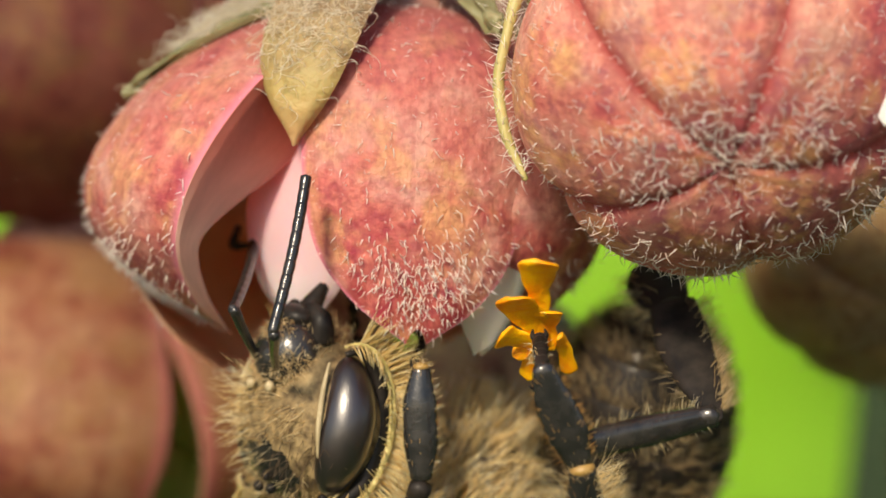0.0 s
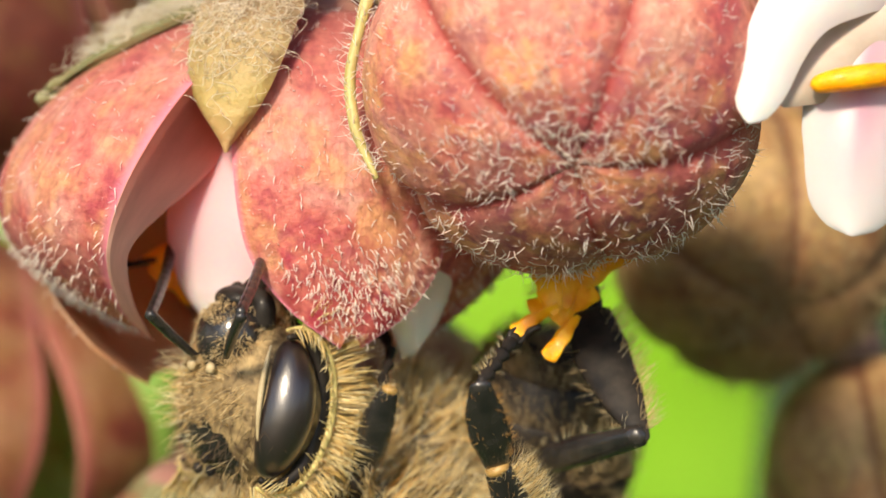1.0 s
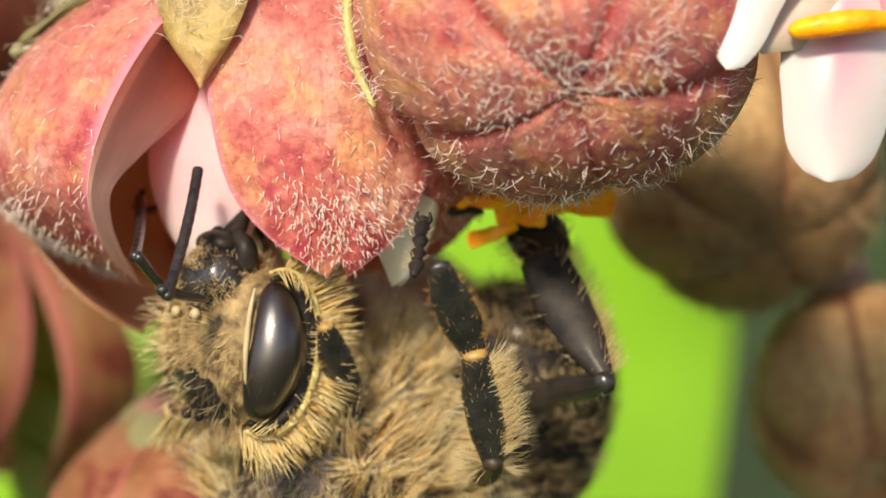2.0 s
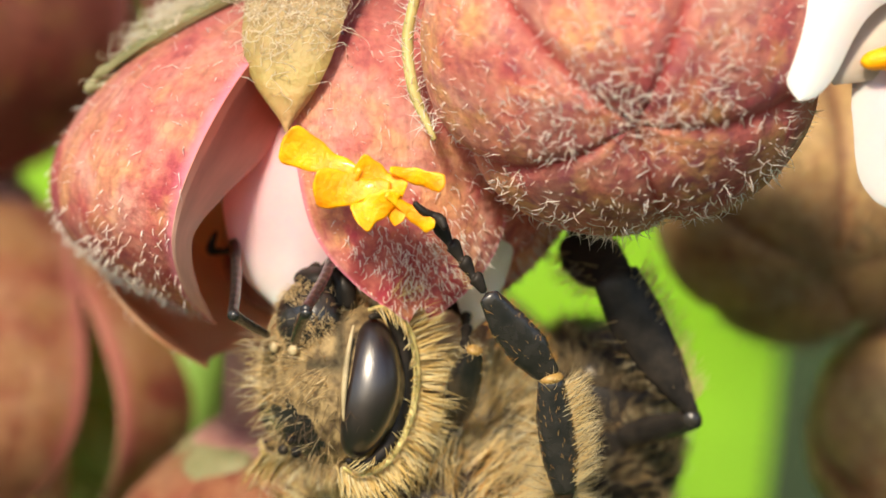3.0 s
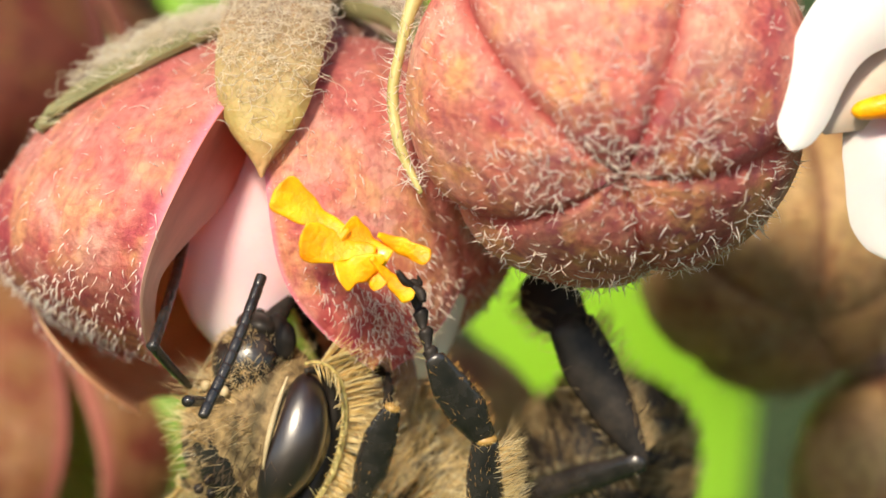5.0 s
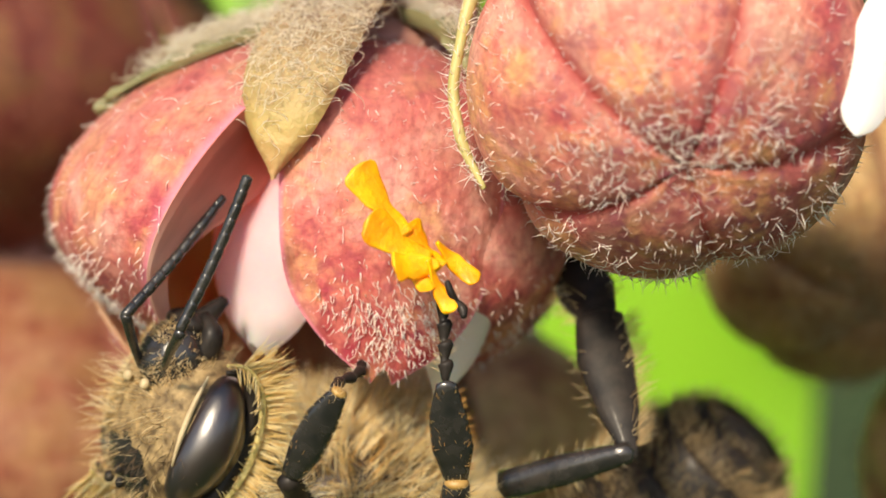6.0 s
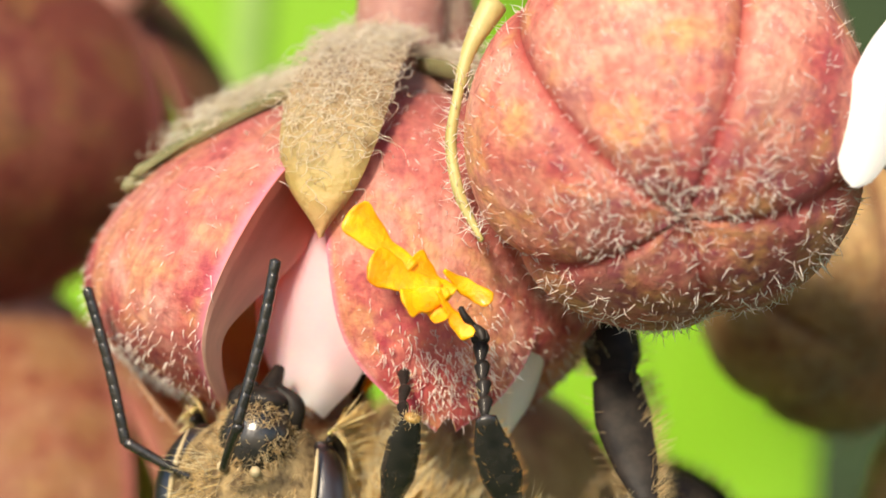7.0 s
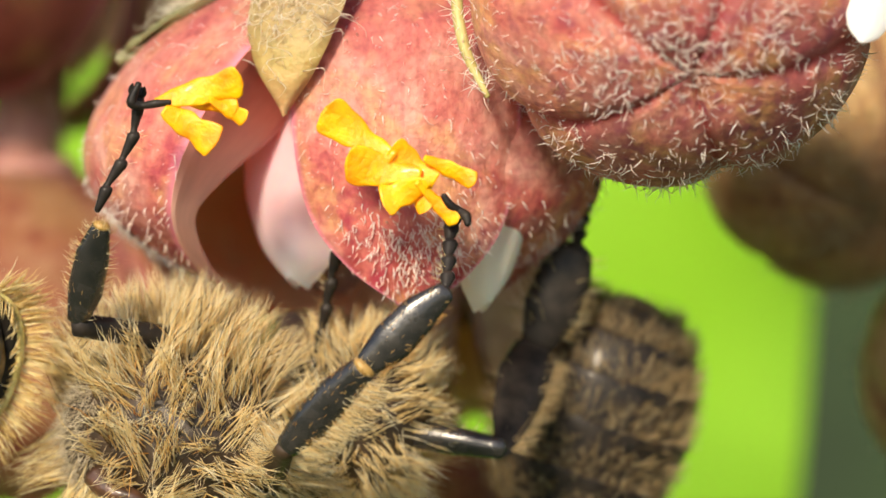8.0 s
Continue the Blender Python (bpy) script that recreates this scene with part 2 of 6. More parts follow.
def hood_mauve():
    """White hood with a mauve middle."""
    m, nt, b = mat("hood_mauve")
    uv = nt.nodes.new("ShaderNodeSeparateXYZ")
    nt.links.new(nt.nodes.new("ShaderNodeTexCoord").outputs["UV"], uv.inputs[0])
    across = ramp(nt, uv.outputs[0], [(0.1, (0, 0, 0)), (0.55, (1, 1, 1)), (0.95, (0, 0, 0))])
    along = ramp(nt, uv.outputs[1], [(0.0, (0.8, 0.8, 0.8)), (0.5, (1, 1, 1)), (0.95, (0, 0, 0))])
    f = mix(nt, 1.0, across, along, "MULTIPLY")
    nt.links.new(mix(nt, f, (0.54, 0.51, 0.52), (0.40, 0.20, 0.28)), b.inputs["Base Color"])
    b.inputs["Roughness"].default_value = 0.4
    soft_flesh(b, 0.3, 0.5)
    return m


HOOD_MAUVE = hood_mauve()
LINING = plain_material("hood_lining", [(0.3, (0.34, 0.27, 0.22)), (0.7, (0.46, 0.39, 0.33))], 0.8, 0.5, 0.2, 0.3, 0.2)


def eye_material():
    m, nt, b = mat("compound_eye")
    g = grain(nt, 0.8, 2)
    nt.links.new(ramp(nt, g, [(0.35, (0.005, 0.004, 0.005)), (0.7, (0.018, 0.010, 0.010))]), b.inputs["Base Color"])
    b.inputs["Roughness"].default_value = 0.34
    b.inputs["Specular IOR Level"].default_value = 0.8
    b.inputs["Coat Weight"].default_value = 1.0
    b.inputs["Coat Roughness"].default_value = 0.26
    v = node(nt, "ShaderNodeTexVoronoi", Scale=38000.0)
    nt.links.new(nt.nodes.new("ShaderNodeTexCoord").outputs["Object"], v.inputs["Vector"])
    bump(nt, b, v.outputs[0], 0.25, 0.012)
    return m


EYE = eye_material()
WING = plain_material("wing_root", [(0.35, (0.03, 0.014, 0.008)), (0.7, (0.11, 0.05, 0.025))], 2.5, 0.3, bumps=0.3, coat=0.3)
CREAM = plain_material("cream_line", [(0.3, (0.30, 0.23, 0.12)), (0.7, (0.52, 0.43, 0.26))], 4.0, 0.55)
RIM = plain_material("eye_rim", [(0.3, (0.40, 0.33, 0.10)), (0.7, (0.72, 0.62, 0.26))], 5.0, 0.5, bumps=0.4)


def leaf_material(name, low, high, scale):
    m, nt, b = mat(name)
    col = ramp(nt, grain(nt, scale, 4), [(0.3, low), (0.7, high)])
    nt.links.new(col, b.inputs["Base Color"])
    b.inputs["Roughness"].default_value = 0.6
    tr = nt.nodes.new("ShaderNodeBsdfTranslucent")
    nt.links.new(col, tr.inputs[0])
    ms = node(nt, "ShaderNodeMixShader", Fac=0.45)
    nt.links.new(b.outputs[0], ms.inputs[1])
    nt.links.new(tr.outputs[0], ms.inputs[2])
    nt.links.new(ms.outputs[0], nt.nodes["Material Output"].inputs[0])
    return m


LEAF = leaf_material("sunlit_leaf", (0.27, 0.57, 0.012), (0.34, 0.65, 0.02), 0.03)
# the leaf material again, with shade put into a duller green
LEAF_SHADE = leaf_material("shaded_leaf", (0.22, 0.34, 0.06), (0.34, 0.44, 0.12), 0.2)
STEM = plain_material("stem_skin", [(0.3, (0.16, 0.30, 0.05)), (0.7, (0.24, 0.38, 0.08))], 0.4, 0.5)
# deep shade of the far foliage is put into this near-black green
FAR_SHADE = plain_material("far_foliage_shade", [(0.3, (0.006, 0.018, 0.004)), (0.7, (0.018, 0.042, 0.008))], 0.012, 0.8)
SOIL = plain_material("meadow_ground", [(0.3, (0.03, 0.06, 0.015)), (0.7, (0.07, 0.11, 0.03))], 0.02, 0.9)


# ---------------------------------------------------------------- mesh helpers
rng = np.random.default_rng(7)


def make_mesh(name, verts, faces, mats, slots=None, uvs=None, smooth=True):
    me = bpy.data.meshes.new(name)
    me.from_pydata((np.asarray(verts, float) * MM).tolist(), [], faces)
    for m in mats:
        me.materials.append(m)
    if slots is not None:
        me.polygons.foreach_set("material_index", np.asarray(slots, np.int32))
    if uvs is not None:
        layer = me.uv_layers.new(name="UVMap")
        idx = np.zeros(len(me.loops), np.int32)
        me.loops.foreach_get("vertex_index", idx)
        layer.data.foreach_set("uv", np.asarray(uvs, np.float32)[idx].ravel())
    me.polygons.foreach_set("use_smooth", np.full(len(me.polygons), smooth))
    me.update()
    return me


def part(name, me, parent=None, label="", kind=""):
    ob = new(name, me)
    ob.parent = parent
    if label or kind:
        tagged(ob, label, kind=kind)
    return ob


def thing(name, label, category, m=None, group="", kind=""):
    ob = new(name)
    ob.empty_display_size = 0.002
    if m is not None:
        ob.matrix_world = m
    return tagged(ob, label, category, group, kind)


def smooth_curve(stops, n):
    """Evenly spaced points on a Catmull-Rom curve through the stops."""
    p = np.asarray(stops, float)
    p = np.vstack([2 * p[0] - p[1], p, 2 * p[-1] - p[-2]])
    t = np.linspace(0, len(p) - 3 - 1e-9, n)
    i, f = t.astype(int), (t % 1)[:, None]
    a, b, c, d = p[i], p[i + 1], p[i + 2], p[i + 3]
    return 0.5 * (2 * b + (c - a) * f + (2 * a - 5 * b + 4 * c - d) * f ** 2 + (3 * b - a - 3 * c + d) * f ** 3)


def curve_value(stops, v):
    c = smooth_curve(stops, 200)
    return np.stack([np.interp(v, np.linspace(0, 1, 200), c[:, k]) for k in range(c.shape[1])], -1)


def normals_of(fn, u, v, h=1e-3):
    n = np.cross(fn(u + h, v) - fn(u - h, v), fn(u, np.minimum(v + h, 1)) - fn(u, v - h))
    return n / np.maximum(np.linalg.norm(n, axis=-1, keepdims=True), 1e-9)


def shell(name, fn, nu, nv, thick, mats):
    """A sheet fn(u in -1..1, v in 0..1) with thickness: outer side, inner side and rim."""
    U, V = np.meshgrid(np.linspace(-1, 1, nu), np.linspace(0.002, 0.998, nv), indexing="ij")
    u, v = U.ravel(), V.ravel()
    P, N = fn(u, v), normals_of(fn, u, v)
    rim = np.clip((1 - np.abs(u)) * 6, 0.35, 1) * np.clip((1 - v) * 8, 0.35, 1)
    verts = np.vstack([P, P - N * (thick * rim)[:, None]])
    k, faces, slots = nu * nv, [], []
    for i in range(nu - 1):
        for j in range(nv - 1):
            a, b, c, d = i * nv + j, (i + 1) * nv + j, (i + 1) * nv + j + 1, i * nv + j + 1
            faces += [(a, b, c, d), (d + k, c + k, b + k, a + k)]
            slots += [0, 1]
    ring = [j for j in range(nv)] + [i * nv + nv - 1 for i in range(1, nu)] + [(nu - 1) * nv + j for j in range(nv - 2, -1, -1)] + [i * nv for i in range(nu - 2, 0, -1)]
    n, q = len(ring), 2 * k
    for a in range(n):
        b = (a + 1) % n
        faces.append((q + a, q + b, q + n + b, q + n + a))
        slots.append(1)
    ring = np.asarray(ring)
    verts = np.vstack([verts, verts[ring], verts[ring + k]])
    uv = np.stack([(u + 1) / 2, v], -1)
    return make_mesh(name, verts, faces, mats, slots, np.vstack([uv, uv, uv[ring], uv[ring]]))


def hairs(name, roots, normals, length, radius, material, lean=(0, 0, -1), lean_by=0.5, curl=0.5, jitter=0.35, clump=0.0, short=0.6, tufts=0, gather=0.55):
    """Many tapering, bent hairs as one mesh."""
    n = len(roots)
    L = length * rng.uniform(short, 1.25, n) if np.isscalar(length) else length
    d = normals + rng.normal(0, jitter, (n, 3)) + np.asarray(lean) * lean_by
    if clump:
        x, y, z = roots.T * 2.2
        d += clump * np.stack([np.sin(2.1 * x + 1.7 * z) + np.sin(4.3 * y + 2.9 * z), np.sin(2.7 * y + x + 1) + np.sin(4.9 * x - 3.1 * z), np.sin(2.3 * z + 1.9 * y + 2) + np.sin(5.3 * x + 2.2 * y)], -1)
    d /= np.linalg.norm(d, axis=1, keepdims=True)
    if tufts:
        # the tips of neighbouring hairs lean together
        pick = rng.choice(n, min(tufts, n), replace=False)
        near = pick[np.argmin(((roots[:, None, :] - roots[None, pick, :]) ** 2).sum(-1), axis=1)]
        to = roots[near] + d[near] * (L[near] * 1.05)[:, None] - roots
        d = d * (1 - gather) + gather * to / np.linalg.norm(to, axis=1, keepdims=True)
        d /= np.linalg.norm(d, axis=1, keepdims=True)
    bend = rng.normal(0, 1, (n, 3)) + np.asarray(lean)
    bend -= d * (bend * d).sum(1, keepdims=True)
    bend /= np.maximum(np.linalg.norm(bend, axis=1, keepdims=True), 1e-6)
    side = np.cross(d, bend)
    rings = []
    for f, w in ((-0.05, 1.0), (0.38, 0.85), (0.74, 0.55)):
        c = roots + d * (L * f)[:, None] + bend * (L * curl * f * f)[:, None]
        for a in (0, 2.094, 4.189):
            rings.append(c + (bend * math.cos(a) + side * math.sin(a)) * radius * w)
    rings.append(roots + d * L[:, None] + bend * (L * curl)[:, None])
    verts = np.stack(rings, 1).reshape(-1, 3)
    one = []
    for r in (0, 3):
        one += [(r + i, r + (i + 1) % 3, r + 3 + (i + 1) % 3, r + 3 + i) for i in range(3)]
    quads = (np.asarray(one)[None] + (np.arange(n) * 10)[:, None, None]).reshape(-1, 4).tolist()
    tris = (np.asarray([(6, 7, 9), (7, 8, 9), (8, 6, 9)])[None] + (np.arange(n) * 10)[:, None, None]).reshape(-1, 3).tolist()
    return make_mesh(name, verts, quads + tris, [material])


def hairs_on(name, fn, n, length, radius, material, keep=None, lo=-1.0, hi=1.0, **how):
    u, v = rng.uniform(lo, hi, n * 3), rng.uniform(0.02, 0.99, n * 3)
    if keep is not None:
        ok = rng.uniform(0, 1, n * 3) < keep(u, v)
        u, v = u[ok], v[ok]
    u, v = u[:n], v[:n]
    return hairs(name, fn(u, v), normals_of(fn, u, v), length, radius, material, **how)


def wool_on(name, fn, n, length, radius, material, keep, down=0.5, rise=0.12):
    """Long curling threads that lie tangled over a surface."""
    u, v = rng.uniform(-1, 1, n * 3), rng.uniform(0.02, 0.97, n * 3)
    ok = rng.uniform(0, 1, n * 3) < keep(u, v)
    u, v = u[ok][:n], v[ok][:n]
    roots, nrm = fn(u, v), normals_of(fn, u, v)
    k = len(roots)
    d = rng.normal(0, 1, (k, 3)) + np.array([0, 0, -down])
    d -= nrm * ((d * nrm).sum(1, keepdims=True) - 0.25)
    d /= np.linalg.norm(d, axis=1, keepdims=True)
    side = np.cross(nrm, d)
    L, turns, start = length * rng.uniform(0.5, 1.3, k), rng.uniform(0.5, 1.3, k), rng.uniform(0, 6.28, k)
    steps = 8
    rings = []
    for i in range(steps):
        f = i / (steps - 1)
        ph = start + f * turns * 6.28
        c = roots + d * (L * f * 0.8)[:, None] + side * (L * 0.24 * (np.sin(ph) - np.sin(start)))[:, None] + nrm * (rise * math.sin(f * 2.6) + 0.14 * L * (np.cos(ph) - np.cos(start)) * f)[:, None]
        w = radius * (1 - 0.6 * f)
        rings += [c + (side * math.cos(a) + nrm * math.sin(a)) * w for a in (0, 2.094, 4.189)]
    verts = np.stack(rings, 1).reshape(-1, 3)
    one = [(3 * r + i, 3 * r + (i + 1) % 3, 3 * r + 3 + (i + 1) % 3, 3 * r + 3 + i) for r in range(steps - 1) for i in range(3)]
    quads = (np.asarray(one)[None] + (np.arange(k) * 3 * steps)[:, None, None]).reshape(-1, 4).tolist()
    return make_mesh(name, verts, quads, [material])


def tube(name, points, radii, material, sides=14, n=None, flat=1.0):
    """A round or flattened tube along a curve, closed at both ends."""
    n = n or 4 * len(points)
    c = smooth_curve(points, n)
    r = np.interp(np.linspace(0, 1, n), np.linspace(0, 1, len(radii)), radii)
    t = np.gradient(c, axis=0)
    t /= np.linalg.norm(t, axis=1, keepdims=True)
    ref = np.array([0.0, 1.0, 0.0]) if abs(t[:, 1]).max() < 0.95 else np.array([1.0, 0, 0])
    x = np.cross(ref, t)
    x /= np.linalg.norm(x, axis=1, keepdims=True)
    y = np.cross(t, x)
    verts, faces = [], []
    for k in range(n):
        for a in np.linspace(0, 2 * math.pi, sides, endpoint=False):
            verts.append(c[k] + r[k] * (x[k] * math.cos(a) + y[k] * math.sin(a) * flat))
    for k in range(n - 1):
        for s in range(sides):
            faces.append((k * sides + s, k * sides + (s + 1) % sides, (k + 1) * sides + (s + 1) % sides, (k + 1) * sides + s))
    verts += [c[0] - t[0] * r[0] * 0.5, c[-1] + t[-1] * r[-1] * 0.5]
    for s in range(sides):
        faces += [((s + 1) % sides, s, n * sides), ((n - 1) * sides + s, (n - 1) * sides + (s + 1) % sides, n * sides + 1)]
    return make_mesh(name, verts, faces, [material])


def ellipsoid(name, centre, radii, material, nu=40, nv=24, warp=None):
    fn = round_form(centre, radii, warp)
    verts, faces = [], []
    for j in range(nv + 1):
        for i in range(nu):
            verts.append(fn(np.array([i / nu * 2 - 1.0]), np.array([j / nv]))[0])
    for j in range(nv):
        for i in range(nu):
            faces.append((j * nu + i, j * nu + (i + 1) % nu, (j + 1) * nu + (i + 1) % nu, (j + 1) * nu + i))
    return make_mesh(name, verts, faces, [material])


def round_form(centre, radii, warp=None):
    """fn(u, v): u goes round the upright axis, v from the lower to the upper end."""
    def fn(u, v):
        a, b = u * math.pi, (np.clip(v, 0, 1) - 0.5) * math.pi
        p = np.stack([np.cos(a) * np.cos(b), np.sin(a) * np.cos(b), np.sin(b)], -1)
        if warp:
            p = warp(p)
        return p * np.asarray(radii) + np.asarray(centre)
    return fn


# ---------------------------------------------------------------- setting
def grid_sheet(name, fn, nu, nv, material):
    u, v = np.meshgrid(np.linspace(-1, 1, nu), np.linspace(0, 1, nv), indexing="ij")
    P = fn(u.ravel(), v.ravel())
    faces = [(i * nv + j, (i + 1) * nv + j, (i + 1) * nv + j + 1, i * nv + j + 1) for i in range(nu - 1) for j in range(nv - 1)]
    return make_mesh(name, P, faces, [material])


ground = part("ground", grid_sheet("ground", lambda u, v: np.stack([u * 4e5, (v - 0.5) * 8e5, -700 + 25 * np.sin(u * 900) * np.cos(v * 700)], -1), 60, 60, SOIL))
tagged(ground, "dark green meadow ground below the plant", "ground", kind="structure")
backdrop = part("backdrop", grid_sheet("backdrop", lambda u, v: np.stack([u * 1400, 420 - 300 * u * u, -700 + v * 1500], -1), 40, 30, FAR_SHADE))
tagged(backdrop, "dark green foliage far behind the flowers, its shade put into the colour", "backdrop", kind="structure")


def big_leaf(name, label, m, length, width, fold, material, bow=0.1):
    """A broad leaf hanging along local -z from its stalk, with a midrib and a folded blade."""
    leaf = thing(name, label, "leaf", m)

    def fn(u, v):
        w = width / 2 * np.sin(np.clip(v, 0, 1) ** 0.75 * math.pi) ** 0.55
        return np.stack([u * w, fold * np.abs(u) * w + bow * length * v * v + 0.4 * np.sin(v * 40 + np.abs(u) * 6) * np.abs(u), -v * length], -1)
    part("blade", shell("blade", fn, 25, 50, 0.4, [material, material]), leaf)
    part("midrib", tube("midrib", [(0, bow * length * t * t - 0.1, -t * length * 0.98) for t in (-0.08, 0.2, 0.5, 0.8, 1)], [1.1, 1.0, 0.8, 0.5, 0.2], STEM), leaf, "pale green midrib")
    return leaf


big_leaf("leaf", "broad bright green milkweed leaf hanging in full sun", mm(-5.1, 62, 45, 0, 7, 0), 130, 51, 0.0, LEAF, 0.0)
stalk = thing("plant_stem", "upright green milkweed stem carrying the flower cluster", "plant stem", mm(-60, 70, -700))
part("stem", tube("stem", [(0, 0, 0), (2, 0, 300), (0, 0, 600), (15, -15, 735), (50, -55, 745), (63, -62, 722)], [4, 3.6, 3, 2.6, 2.2, 1.8], STEM, n=60), stalk)


# ---------------------------------------------------------------- flowers
def petal_form(az, half, width, profile, wave=0.0, cup=0.0, shift=0.0, sag=0.25, trim=None):
    """One corolla lobe of a hanging cup: profile rows are (distance from the axis, depth below the base)."""
    def fn(u, v):
        vc = np.clip(v, 0, 1)
        rh = curve_value(profile, vc)
        w = curve_value(width, vc)[..., 0] * half
        if trim:
            w = np.where(u < 0, curve_value(trim, vc)[..., 0] * half, w)
        r = rh[..., 0] + cup * np.abs(u) ** 3 + wave * np.sin(vc * 11 + u * 2) * 0.4
        ang = radians(az) + shift * vc - u * w / np.maximum(rh[..., 0], 1.2)
        return np.stack([r * np.cos(ang), r * np.sin(ang), -rh[..., 1] - sag * u * u * vc], -1)
    return fn


def fold_form(edge_of):
    """The margin of a lobe turned inwards: u runs from the lobe's edge to the free end of the fold."""
    reach = [(0.05,), (0.5,), (1.5,), (2.3,), (2.5,), (2.4,), (2.1,), (1.3,), (0.62,), (0.45,), (0.36,), (0.25,), (0.03,)]

    def fn(u, v):
        vc = np.clip(v, 0, 1)
        p = edge_of(-1.0 + 0 * u, np.clip(0.03 + 0.95 * vc, 0, 1))
        r = np.linalg.norm(p[..., :2], axis=-1, keepdims=True)
        out = np.concatenate([p[..., :2] / np.maximum(r, 1e-6), 0 * r], -1)
        along = np.stack([-out[..., 1], out[..., 0], 0 * u], -1)
        s = ((u + 1) / 2 * curve_value(reach, vc)[..., 0])[..., None]
        return p - out * s - along * 0.04 * np.minimum(s, 1)
    return fn


LOBE_WIDTH = [(0.9,), (0.78,), (0.88,), (1.0,), (0.9,), (0.6,), (0.2,)]
CUP = [(0.7, 0.15), (2.3, 0.35), (4.0, 1.5), (5.05, 3.1), (5.0, 4.4), (4.1, 5.4), (3.0, 6.05)]


BROAD = [(0.9,), (0.78,), (0.88,), (1.0,), (1.0,), (0.86,), (0.5,)]
POINTED = [(0.9,), (0.82,), (0.95,), (1.0,), (0.87,), (0.54,), (0.08,)]
FLARED = [(0.52, 0.1), (2.1, 0.25), (3.6, 1.3), (4.05, 2.8), (4.0, 4.3), (3.9, 5.2), (3.8, 5.85)]


def scaled(profile, r, h):
    return [(a * r, b * h) for a, b in profile]


def build_flower(name, label, m, lobes, sepals, hoods, skin=PETAL, hair=HAIR_WHITE, group="", n_hair=700, stalk_to=None):
    fl = thing(name, label, "flower", m, group)
    full = n_hair
    for nth, (az, half, rs, hs, cup, shift, *taper) in enumerate(lobes):
        n_hair = full if nth < 2 else full // 4
        trim = taper[2] if len(taper) > 2 else None
        fn = petal_form(az, half, taper[0] if taper else LOBE_WIDTH, taper[1] if len(taper) > 1 else scaled(CUP, rs, hs), 0.06, cup, shift, trim=trim)
        p = part("petal", shell("petal", fn, 41, 56, 0.16, [skin, PETAL_IN]), fl, "hairy coral pink petal with a pale inside")
        if trim:
            part("petal_fold", shell("petal_fold", fold_form(fn), 25, 80, 0.05, [FOLD, FOLD]), p, "pale pink margin folded inwards")
        part("hairs", hairs_on("hairs", fn, n_hair, 0.175, 0.0115, hair, lambda u, v: 0.09 + 0.91 * np.exp(-((v - 0.78) / 0.11) ** 2) * np.clip(1.1 - np.abs(u) * 0.9, 0.1, 1) * (u < 0.75), lean=(0, 0, -1), lean_by=0.5, curl=0.5, jitter=0.38), p, "short white hairs", "stuff")
        part("down", hairs_on("down", fn, n_hair // 2, 0.085, 0.006, hair, lambda u, v: 0.5 + 0 * v, lean=(0, 0, -0.5), lean_by=0.8, curl=0.6, jitter=0.6), p, "very fine short down", "stuff")
        part("margin_hairs", hairs_on("margin_hairs", fn, n_hair // 3, 0.10, 0.008, hair, lambda u, v: (u < -0.97) * 1.0, lean_by=0.2), p, "fringe of pale hairs", "stuff")
    for az, half, rs, hs, skin_s, hair_n, *own in sepals:
        prof = own[0] if own else [(0.75, -0.35), (2.2 * rs, 0.1 * hs), (2.9 * rs, 1.0 * hs), (3.05 * rs, 2.1 * hs), (2.85 * rs, 2.9 * hs)]
        fn = petal_form(az, half, [(0.8,), (0.92,), (1.0,), (1.0,), (0.86,), (0.55,), (0.08,)], prof, cup=-0.2, sag=-0.2)
        p = part("sepal", shell("sepal", fn, 25, 60, 0.3, [skin_s, skin_s]), fl, "woolly yellowish-green sepal")
        if hair is HAIR_WHITE:
            part("wool", wool_on("wool", fn, hair_n, 0.55, 0.0105, HAIR_WOOL, lambda u, v: np.clip(1.25 - 1.75 * v, 0.015, 1)), p, "tangled pale wool", "stuff")
            continue
        part("hairs", hairs_on("hairs", fn, hair_n, 0.42, 0.009, hair, lambda u, v: np.clip(1.2 - 1.7 * v, 0.004, 1), lean=(0.15, 0, -1), lean_by=0.9, curl=1.6, jitter=0.9), p, "long tangled pale hairs", "stuff")
    for az, half, r0, h0, h1, bulge, *own in hoods:
        skin_h = own[0] if own else HOOD
        prof = [(r0 * 0.7, h0), (r0, h0 + 0.25 * (h1 - h0)), (r0 + bulge, h0 + 0.6 * (h1 - h0)), (r0 + bulge * 0.7, h0 + 0.85 * (h1 - h0)), (r0 + bulge * 0.2, h1)]
        fn = petal_form(az, half, [(0.8,), (1.0,), (1.0,), (0.72,), (0.1,)], prof, 0, -0.35)
        part("hood", shell("hood", fn, 25, 40, 0.5, [skin_h, skin_h]), fl, "smooth waxy rose-white hood")
    part("column", ellipsoid("column", (0, 0, -2.0), (1.3, 1.3, 1.9), PETAL_IN), fl, "pink flower column")
    part("calyx", ellipsoid("calyx", (0, 0, -0.1), (1.5, 1.5, 0.55), STALK), fl, "reddish woolly calyx base")
    if stalk_to is not None:
        end = np.asarray(stalk_to, float)
        part("pedicel", tube("pedicel", [(0, 0, -0.2), (0.1 * end[0], 0.1 * end[1], 0.25 * end[2] + 0.5), 0.5 * end + [0, 0, 0.5], end], [0.95, 0.75, 0.62, 0.5], STALK), fl, "woolly reddish pedicel")
        k = rng.uniform(0, 1, 1100)[:, None]
        a = rng.uniform(0, 6.28, 1100)
